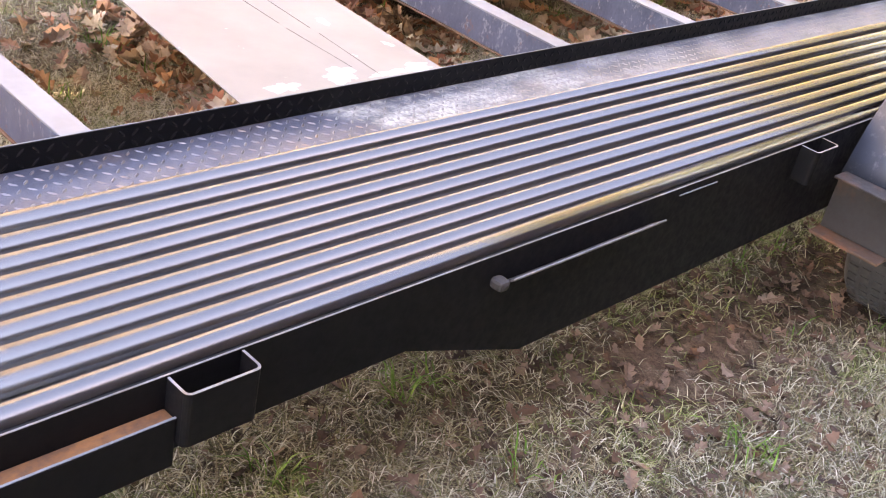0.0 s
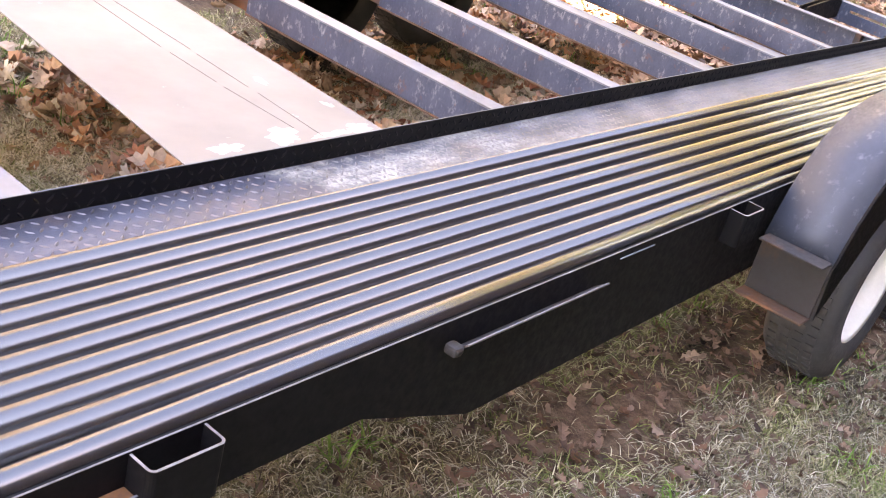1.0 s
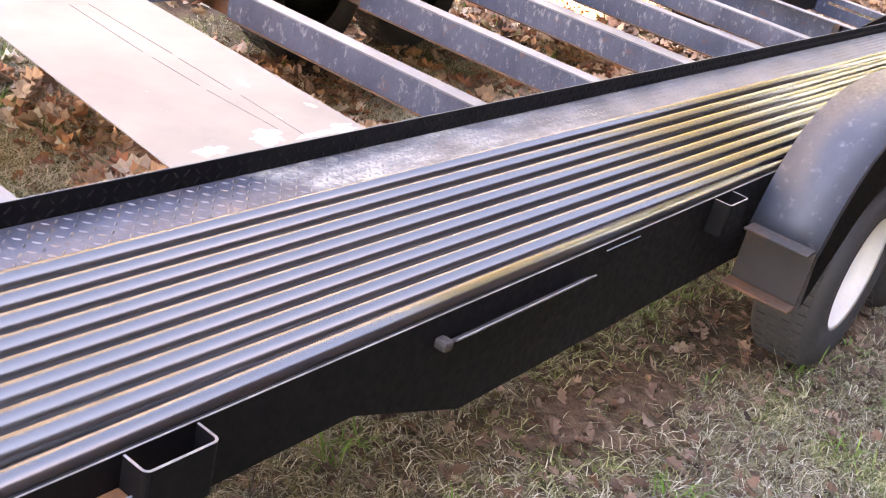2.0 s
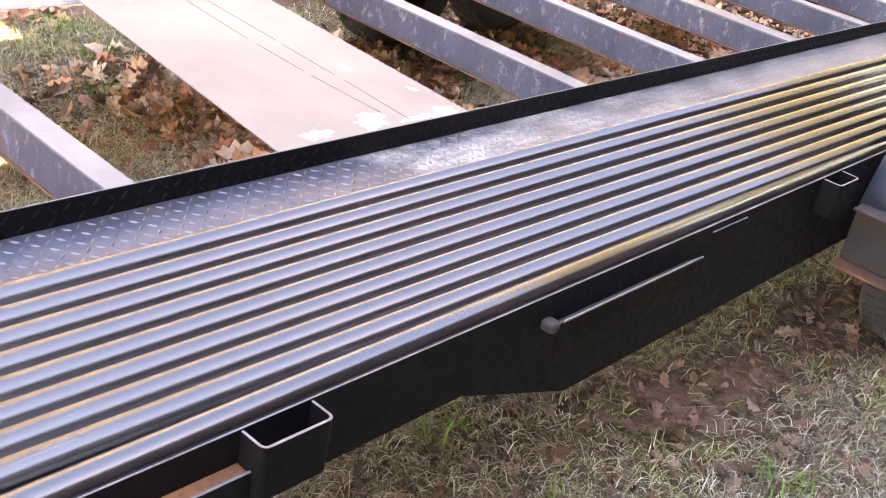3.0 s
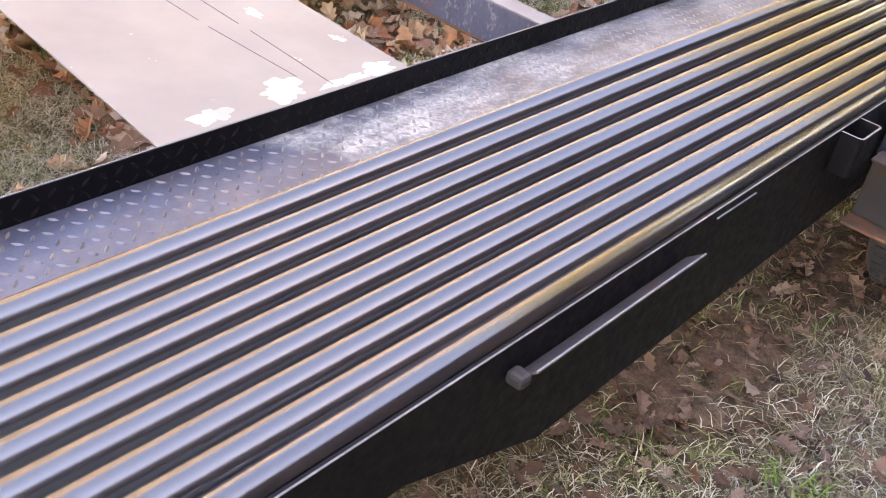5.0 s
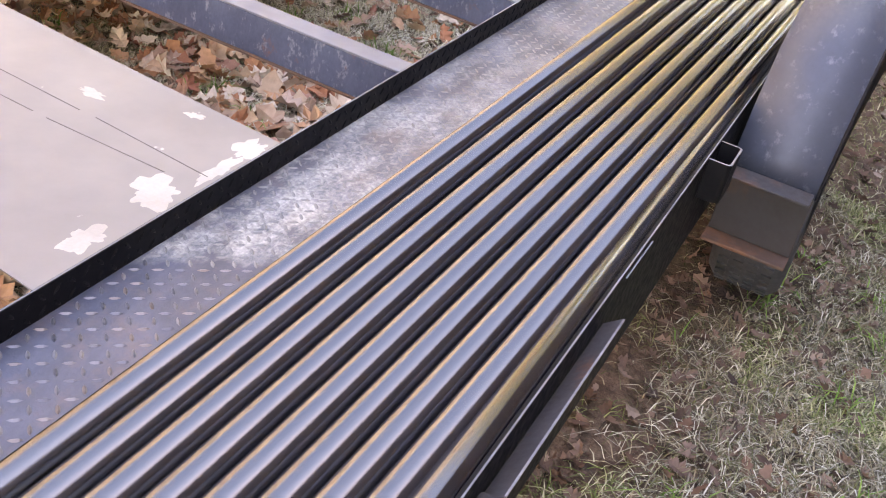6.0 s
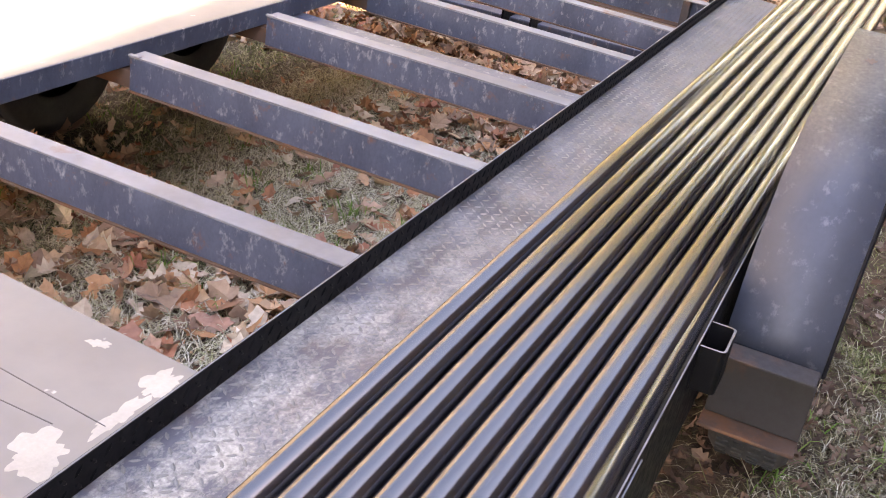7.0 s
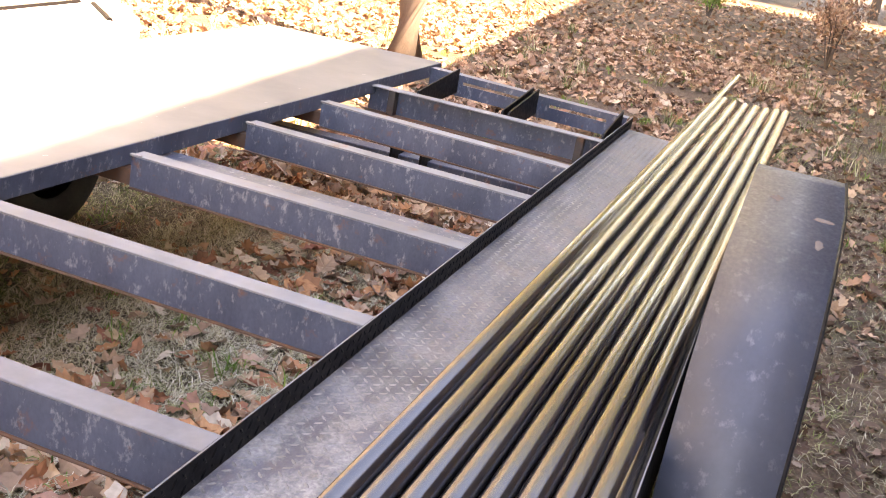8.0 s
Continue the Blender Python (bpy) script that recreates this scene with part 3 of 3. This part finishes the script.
part("end_flange", skewed(box(5.1325, 5.19, 0.60, 1.60, 0.734, 0.740), 5.124, 0.60, 1.60, 0.17), TOPFLANGE, trailer, "pale front flange, toned as if sky-lit")
beam = part("lower_beam", box(4.12, 4.20, 0.1, 2.5, 0.50, 0.58, 0.004), MEMBER, trailer, "blue-grey lower cross beam")
for y in (1.16, 1.28):
    part("clip_plate", box(4.04, 4.30, y, y + 0.008, 0.52, 0.64), BLACK, beam)

part("lower_beam", skewed(box(2.88, 3.01, LIP_Y, FAR_Y + 0.3, 0.60, 0.690, 0.004), 2.88, LIP_Y, FAR_Y, 0.05), MEMBER, trailer, "blue-grey beam below the deck")
part("lip_edge", box(X0, X1, LIP_Y + 0.0015, LIP_Y + 0.004, LIP_Z - 0.001, LIP_Z + 0.0006), TOPFLANGE, trailer, "thin worn edge")
panel = thing("white_panel", "white sunlit flat panel lying on the far fender", "panel", (0, 0, 0.936))
part("board", extrude([(1.2, 2.15), (3.65, 2.15), (4.22, 2.74), (1.2, 2.74)], Matrix(), 0.012), RIM, panel)
# White board added to hide the shaded gap below the panel.
part("gap_board", box(1.2, 3.65, 2.146, 2.158, -0.1835, -0.0005, 0.002), RIM, panel)
part("dark_joint", tube([(2.4, 2.33, 0.0125), (3.71, 2.45, 0.0125)], 0.011, 6), BLACK, panel, "dark joint line")
part("dark_joint", tube([(3.74, 2.41, 0.0125), (3.49, 2.16, 0.0125)], 0.011, 6), BLACK, panel, "dark joint line")

# ---- sheet laid across the open centre ----
sheet = thing("steel_sheet", "pale galvanised sheet lying across the open trailer centre", "metal sheet", (0, 0, LIP_Z))
bm = bmesh.new()
quad = [(0.543, LIP_Y + 0.006), (1.100, LIP_Y + 0.006), (1.195, 1.56), (0.675, 1.56)]
bm2 = extrude(quad, Matrix.Translation((0, 0, -0.0038)), 0.0026)
part("panel", bm2, SHEET, sheet)
for a, b in (((0.890, 0.66), (0.892, 0.895)), ((0.894, 0.925), (0.905, 1.11)), ((0.907, 1.15), (0.945, 1.5)), ((0.925, 0.605), (0.949, 0.845)), ((0.950, 0.88), (0.967, 1.09)), ((0.972, 1.12), (1.0, 1.5))):
    part("seam", tube([(*a, -0.0014), (*b, -0.0014)], 0.0012, 6), GROOVE, sheet, "thin dark seam")


def patch(cx, cy, rx, ry, seed):
    rnd = random.Random(seed)
    bm = bmesh.new()
    n = 56
    ph = [rnd.uniform(0, 6.283) for _ in range(5)]
    bm.faces.new([bm.verts.new((cx + rx * math.cos(a) * k, cy + ry * math.sin(a) * k, -0.0009)) for a, k in [(2 * math.pi * i / n, 0.82 + 0.22 * math.sin(2 * 6.283 * i / n + ph[0]) + 0.14 * math.sin(5 * 6.283 * i / n + ph[1]) + 0.08 * math.sin(11 * 6.283 * i / n + ph[2]) + rnd.uniform(-0.06, 0.06)) for i in range(n)]])
    part("paint_patch", bm, CREAM, sheet, "cream worn paint patch")


patch(1.010, 0.907, 0.014, 0.034, 1)
patch(1.073, 0.742, 0.014, 0.018, 5)
patch(0.835, 0.635, 0.055, 0.042, 2)
patch(0.955, 0.606, 0.055, 0.018, 3)
patch(1.045, 0.612, 0.05, 0.024, 6)
patch(0.672, 0.622, 0.04, 0.030, 4)

# ---- pipes ----
R = 0.0233
PIPES = [(0.026, 0.027, 3.0, 0.690), (0.073, -0.045, 6.55, 0.714), (0.120, 0.008, 6.60, 0.708), (0.167, 0.064, 6.58, 0.702), (0.214, 0.122, 6.6, 0.70), (0.261, 0.18, 6.6, 0.70), (0.308, 0.24, 6.62, 0.70), (0.355, 0.302, 6.66, 0.70)]
for ya, yb, xe, ze in PIPES:
    f = xe / 6.6
    a, b = Vector((-1.55, ya - (yb - ya) * 1.55 / 6.6, 0.6785 + 0.06 * (ya - 0.026))), Vector((xe, ya + (yb - ya) * f, ze))
    p = part("steel_pipe", tube([(0, 0, 0), b - a], R, 28, 0.017), PIPE, None, smooth=False)
    p.location = a
    for poly in p.data.polygons:
        poly.use_smooth = poly.area > 1e-4
    tagged(p, "long dark steel pipe lying on the trailer runner", "pipe", "pipes on the trailer")
p = part("steel_pipe", tube([(0, 0, 0), (9.4, -0.094, 0.004)], R, 28, 0.017), PIPE)
p.location = (-1.5, 0.419, 0.6785 + R)
for poly in p.data.polygons:
    poly.use_smooth = poly.area > 1e-4
tagged(p, "longest dark steel pipe, jutting past the others", "pipe", "pipes on the trailer")


# ---- plants and litter ----
def blades(name, spots, mat, lo, hi, lean, wide, label, seed):
    rnd = random.Random(seed)
    verts, faces = [], []
    for x, y in spots:
        h, a, l = rnd.uniform(lo, hi), rnd.uniform(0, 6.283), rnd.uniform(0.3, 1.0) * lean
        w = wide * rnd.uniform(0.6, 1.2)
        z = ground_height(x, y) - 0.004
        ca, sa = math.cos(a), math.sin(a)
        px, py = -sa * w, ca * w
        k = len(verts)
        m, e = h * l * 0.45, h * l * 1.1
        zm, ze = z + h * (1 - 0.35 * l) * 0.6, z + h * max(0.12, 1 - 0.75 * l)
        verts += [(x - px, y - py, z), (x + px, y + py, z), (x + ca * m + px * 0.8, y + sa * m + py * 0.8, zm), (x + ca * m - px * 0.8, y + sa * m - py * 0.8, zm), (x + ca * e, y + sa * e, ze)]
        faces += [(k, k + 1, k + 2, k + 3), (k + 3, k + 2, k + 4)]
    return tagged(mesh_arrays(name, verts, faces, mat), label, "grass", kind="stuff")


def bare(x, y):
    """How thin the turf is: a worn strip below the rail, and patches."""
    strip = (0.05 + 1.0 * math.exp(-(((y - 0.12 + 0.1 * (x - 1.5)) / 0.30) ** 2))) * min(1, max(0, (x - 0.85) / 0.7)) if x < 3.2 else 0.0
    under = 0.25 if 0.5 < y < 2.0 else 0.0
    return max(strip, under) + 0.5 * noise.noise(Vector((x * 2.1, y * 2.1, 3)))


def scatter(n, x0, x1, y0, y1, seed, keep=None):
    rnd = random.Random(seed)
    out = []
    while len(out) < n:
        x, y = rnd.uniform(x0, x1), rnd.uniform(y0, y1)
        if keep is None or keep(x, y, rnd):
            out.append((x, y))
    return out


turf = lambda x, y, r: r.random() > bare(x, y)
lawn = lambda x, y, r: r.random() < min((x + 0.9) / 0.5, (y + 1.8) / 0.5, 1.0) and turf(x, y, r)
spots = scatter(146000, -0.9, 3.4, -1.8, 0.75, 1, lawn) + scatter(40000, -4.0, 8.0, -4.5, 0.4, 71) + scatter(80000, -0.2, 5.5, 0.7, 3.2, 2, turf) + scatter(30000, -0.2, 2.0, 0.7, 3.4, 6) + scatter(26000, 3.3, 9.0, -2.0, 0.9, 3, turf) + scatter(14000, 9, 13, -1.8, 0.4, 4)
lush, dry = [], []
for x, y in spots:
    patchy = noise.noise(Vector((x * 1.7, y * 1.7, 13))) + 0.6 * noise.noise(Vector((x * 6, y * 6, 17)))
    (lush if patchy > 0.22 else dry).append((x, y))
blades("grass", dry, GRASS, 0.02, 0.075, 1.9, 0.0016, "short dry straw-coloured grass", 5)
blades("grass", lush, LUSH, 0.02, 0.07, 1.7, 0.0018, "short grass still partly green", 6)
# Pale straw blades added to lift the dim ground of the open centre.
blades("brightening_grass", scatter(62000, -0.2, 4.6, 0.62, 2.3, 18), STRAW, 0.03, 0.08, 1.9, 0.0017, "pale grass added to brighten the open trailer centre", 19)
blades("straw_stalks", scatter(420, -0.2, 9, -1.6, 3.2, 14), GRASS, 0.10, 0.24, 1.8, 0.0017, "long loose straw stalks", 15)


def tufts(n, x0, x1, y0, y1, seed):
    rnd, out = random.Random(seed), []
    for _ in range(n):
        cx, cy = rnd.uniform(x0, x1), rnd.uniform(y0, y1)
        out += [(cx + rnd.gauss(0, 0.03), cy + rnd.gauss(0, 0.03)) for _ in range(rnd.randint(8, 26))]
    return out


green = tufts(60, 0.2, 3.2, -1.4, 0.3, 7) + tufts(70, 0.2, 5, 0.8, 3.4, 8) + tufts(260, 5, 16, -1.5, 6, 9)
for cx, cy in ((2.58, 0.15), (2.37, 0.30), (1.02, 0.38), (0.93, 0.36)):
    green += [(cx + random.gauss(0, 0.02), cy + random.gauss(0, 0.02)) for _ in range(22)]
blades("wild_grass", tufts(90, 6, 17, -1.5, 5, 61), LUSH, 0.12, 0.30, 0.9, 0.004, "taller wild grass tufts in the leaf litter", 62)
green = [(x, y) for x, y in green if bare(x, y) < 0.75 or x > 3]
blades("green_tufts", green, GREEN, 0.05, 0.13, 1.1, 0.0026, "fresh green grass tufts and weeds", 11)


def leaves(name, spots, mat, size, label, seed):
    """Curled, lobed fallen leaves."""
    rnd = random.Random(seed)
    outline = [(0, -1.0), (0.14, -0.74), (0.40, -0.60), (0.28, -0.36), (0.58, -0.10), (0.36, 0.14), (0.50, 0.46), (0.27, 0.64), (0.0, 0.92)]
    verts, faces = [], []
    for x, y in spots:
        s = size * rnd.uniform(0.55, 1.25)
        q = Euler((rnd.gauss(0, 0.5), rnd.gauss(0, 0.5), rnd.uniform(0, 6.283))).to_matrix()
        c1, c2 = rnd.uniform(-0.6, 1.3), rnd.uniform(-0.4, 0.8)
        z = ground_height(x, y) + s * rnd.uniform(0.15, 0.55)
        k = len(verts)
        n = len(outline)
        wid = rnd.uniform(0.75, 1.15)
        for sx in (1, -1):
            for u, v in outline:
                j = rnd.uniform(0.85, 1.15)
                p = q @ Vector((sx * u * s * wid * j, v * s, s * (c1 * u * u * 1.6 + c2 * v * v * 0.5)))
                verts.append((x + p.x, y + p.y, max(z + p.z, 0.004 + z - s * 0.5)))
        for v in (-0.5, 0.0, 0.5):
            p = q @ Vector((0, v * s, s * c2 * v * v * 0.5))
            verts.append((x + p.x, y + p.y, z + p.z))
        mid = k + 2 * n
        for side, base in ((0, k), (1, k + n)):
            for i in range(n - 1):
                m = mid + min(2, i // 3)
                f = (base + i, base + i + 1, m)
                faces.append(f if not side else f[::-1])
            for a, i in ((0, 3), (1, 6)):
                f = (base + i, mid + a + 1, mid + a)
                faces.append(f if not side else f[::-1])
    return tagged(mesh_arrays(name, verts, faces, mat), label, "fallen leaves", kind="stuff")


clumpy = lambda x, y, r: r.random() < 0.25 + 1.3 * noise.noise(Vector((x * 1.1, y * 1.1, 7)))
dense = lambda x, y, r: r.random() < (0.5 + 1.1 * noise.noise(Vector((x * 0.9, y * 0.9, 7)))) * min(1, max(0.1, (y + 0.6) / 1.2 + 0.08 * (x - 7)))
leaves("fallen_leaves", scatter(3600, -0.3, 6.5, 0.5, 3.6, 21, lambda x, y, r: clumpy(x, y, r) and (x > 1.35 or r.random() < 0.12)) + scatter(600, 1.2, 4.6, 0.6, 1.9, 48), LEAF, 0.054, "curled brown and tan fallen oak leaves", 31)
leaves("leaf_litter", scatter(25000, 4.6, 17, -2.0, 9, 22, dense) + scatter(9000, 15, 30, -4, 10, 24), LITTER, 0.06, "deep brown leaf litter beyond the trailer", 32)
leaves("large_fallen_leaves", scatter(430, 1.2, 4.4, 0.6, 1.9, 41, clumpy) + scatter(280, 0.95, 2.6, 0.6, 1.6, 46) + scatter(40, -0.1, 0.6, 0.7, 1.6, 47) + scatter(70, 1.1, 1.5, 0.6, 1.1, 42) + scatter(14, 0.3, 0.55, 0.6, 1.3, 43), LEAF, 0.068, "large curled tan and cream oak leaves", 35)
leaves("leaf_bits", scatter(1500, 0, 6, 0.5, 3, 25), LEAF, 0.026, "small broken brown leaf pieces", 33)
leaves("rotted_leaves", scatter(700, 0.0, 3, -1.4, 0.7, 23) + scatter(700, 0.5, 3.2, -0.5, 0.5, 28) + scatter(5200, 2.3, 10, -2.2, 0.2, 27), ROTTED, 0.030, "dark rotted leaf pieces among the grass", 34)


def tree(x, y, r, h, seed, crown, label):
    """Tapered trunk, limbs, and a thin crown of many small leaves."""
    rnd = random.Random(seed)
    t = thing("tree", label, "tree", (x, y, 0))
    pts = [(rnd.gauss(0, 0.003) * k, rnd.gauss(0, 0.003) * k, h * k / 9 - 0.05) for k in range(10)]
    tr = [r * (1.16 if k == 0 else 1.08 - 0.085 * k) for k in range(10)]
    trunk = part("trunk", tube(pts, r, 14, taper=tr), BARK, t, smooth=True)
    tips = []
    for k in range(9):
        i = rnd.randint(4, 9)
        a, l = rnd.uniform(0, 6.283), rnd.uniform(0.2, 0.42) * h
        p0 = Vector(pts[i])
        p1 = p0 + Vector((math.cos(a) * l * 0.5, math.sin(a) * l * 0.5, l * 0.35))
        p2 = p0 + Vector((math.cos(a) * l, math.sin(a) * l, l * 0.9))
        part("limb", tube([p0, p1, p2], r * 0.3, 8, taper=[r * 0.4, r * 0.22, r * 0.06]), BARK, trunk, smooth=True)
        tips += [p1, p2, (p1 + p2) / 2]
    verts, faces = [], []
    for _ in range(crown):
        c = rnd.choice(tips) + Vector((rnd.gauss(0, 0.55), rnd.gauss(0, 0.55), rnd.gauss(0, 0.5)))
        q = Euler([rnd.uniform(0, 6.283) for _ in range(3)]).to_matrix()
        s, k = rnd.uniform(0.05, 0.10), len(verts)
        verts += [tuple(c + q @ Vector(v)) for v in ((-s, 0, 0), (0, -s * 0.6, 0.2 * s), (s, 0, 0), (0, s * 0.6, 0.2 * s))]
        faces.append((k, k + 1, k + 2, k + 3))
    tagged(mesh_arrays("crown", verts, faces, LEAF, t), kind="stuff")
    return t


tree(9.85, 3.40, 0.19, 7.0, 41, 1400, "oak tree with rough grey bark beyond the trailer")


def woods():
    """Sunlit wood's edge round the yard, added for the pipes to mirror: trunks and a mass of small autumn leaves."""
    rnd = random.Random(77)
    crowns = {True: ([], []), False: ([], [])}
    tv, tf = [], []
    for k in range(170):
        a = radians(rnd.uniform(-24, 165))
        d = rnd.uniform(19, 31) if a > radians(28) else rnd.uniform(31, 46)
        cx, cy, h = 3 + d * math.cos(a), d * math.sin(a), rnd.uniform(13, 19) if a > radians(28) else rnd.uniform(33, 46)
        r, b = rnd.uniform(0.09, 0.2), len(tv)
        verts, faces = crowns[a > radians(36)]
        for z, rr in ((-0.3, r * 1.3), (h * 0.9, r * 0.3)):
            tv += [(cx + rr * math.cos(q * 1.0472), cy + rr * math.sin(q * 1.0472), z) for q in range(6)]
        tf += [(b + q, b + (q + 1) % 6, b + 6 + (q + 1) % 6, b + 6 + q) for q in range(6)]
        for _ in range(800):
            z = h * (0.02 + 0.98 * rnd.random() ** 0.9)
            w = 2.6 * (1.1 - abs(z / h - 0.5))
            c = Vector((cx + rnd.gauss(0, w * 0.6), cy + rnd.gauss(0, w * 0.6), z))
            q = Euler([rnd.uniform(0, 6.283) for _ in range(3)]).to_matrix()
            s, n = rnd.uniform(0.22, 0.5), len(verts)
            verts += [tuple(c + q @ Vector(v)) for v in ((-s, 0, 0), (0, -s * 0.6, 0.1), (s, 0, 0), (0, s * 0.6, 0.1))]
            faces.append((n, n + 1, n + 2, n + 3))
    tagged(mesh_arrays("far_tree_trunks", tv, tf, BARK, smooth=True), "grey trunks of the woods added for pipe reflections", "trees", kind="stuff")
    tagged(mesh_arrays("far_foliage", *crowns[False], AUTUMN), "yellow-green autumn foliage added for pipe reflections", "trees", kind="stuff")
    tagged(mesh_arrays("far_foliage", *crowns[True], PALE_TAN), "pale tan foliage added to brighten pipe reflections", "trees", kind="stuff")


AUTUMN = island_material("autumn_foliage", [(0.50, 0.49, 0.18), (0.38, 0.39, 0.15), (0.55, 0.51, 0.23), (0.28, 0.30, 0.11), (0.56, 0.55, 0.27), (0.44, 0.41, 0.16)], 0.8, grain=2)
# Very pale, so the pipes' far edges mirror a bright cream band.
PALE_TAN = island_material("reflected_tan_foliage", [(0.78, 0.73, 0.63), (0.68, 0.62, 0.52), (0.82, 0.78, 0.69), (0.60, 0.55, 0.45), (0.80, 0.75, 0.67)], 0.8, grain=2)
woods()


def shrub(x, y, h, mat, n, seed, label):
    rnd = random.Random(seed)
    t = thing("shrub", label, "shrub", (x, y, ground_height(x, y)))
    tips = []
    for k in range(7):
        a, l = rnd.uniform(0, 6.283), rnd.uniform(0.3, 0.6) * h
        p = [Vector((0, 0, -0.05)), Vector((math.cos(a) * l * 0.35, math.sin(a) * l * 0.35, h * 0.5)), Vector((math.cos(a) * l, math.sin(a) * l, h * rnd.uniform(0.7, 1)))]
        part("stem", tube(p, 0.012, 6, taper=[0.014, 0.009, 0.003]), BARK, t)
        tips += [p[1], p[2], (p[1] + p[2]) / 2]
    verts, faces = [], []
    for _ in range(n):
        c = rnd.choice(tips) + Vector((rnd.gauss(0, 0.12), rnd.gauss(0, 0.12), rnd.gauss(0, 0.1))) * h
        q = Euler([rnd.uniform(0, 6.283) for _ in range(3)]).to_matrix()
        s, k = rnd.uniform(0.02, 0.05), len(verts)
        verts += [tuple(c + q @ Vector(v)) for v in ((-s, 0, 0), (0, -s * 0.45, 0.2 * s), (s, 0, 0), (0, s * 0.45, 0.2 * s))]
        faces.append((k, k + 1, k + 2, k + 3))
    tagged(mesh_arrays("foliage", verts, faces, mat, t), kind="stuff")


shrub(22.0, 1.9, 0.6, GREEN, 500, 51, "low green evergreen shrub among fallen leaves")
shrub(17.5, -0.35, 1.2, LITTER, 1500, 52, "bare brown shrub with few leaves")
post = thing("red_post", "thin faded red post standing in the leaves", "post", (17.6, 4.3, -0.05))
part("shaft", box(-0.035, 0.035, -0.035, 0.035, 0, 1.1, 0.006), POST, post)
part("cap", box(-0.045, 0.045, -0.045, 0.045, 1.1, 1.13, 0.006), POST, post)
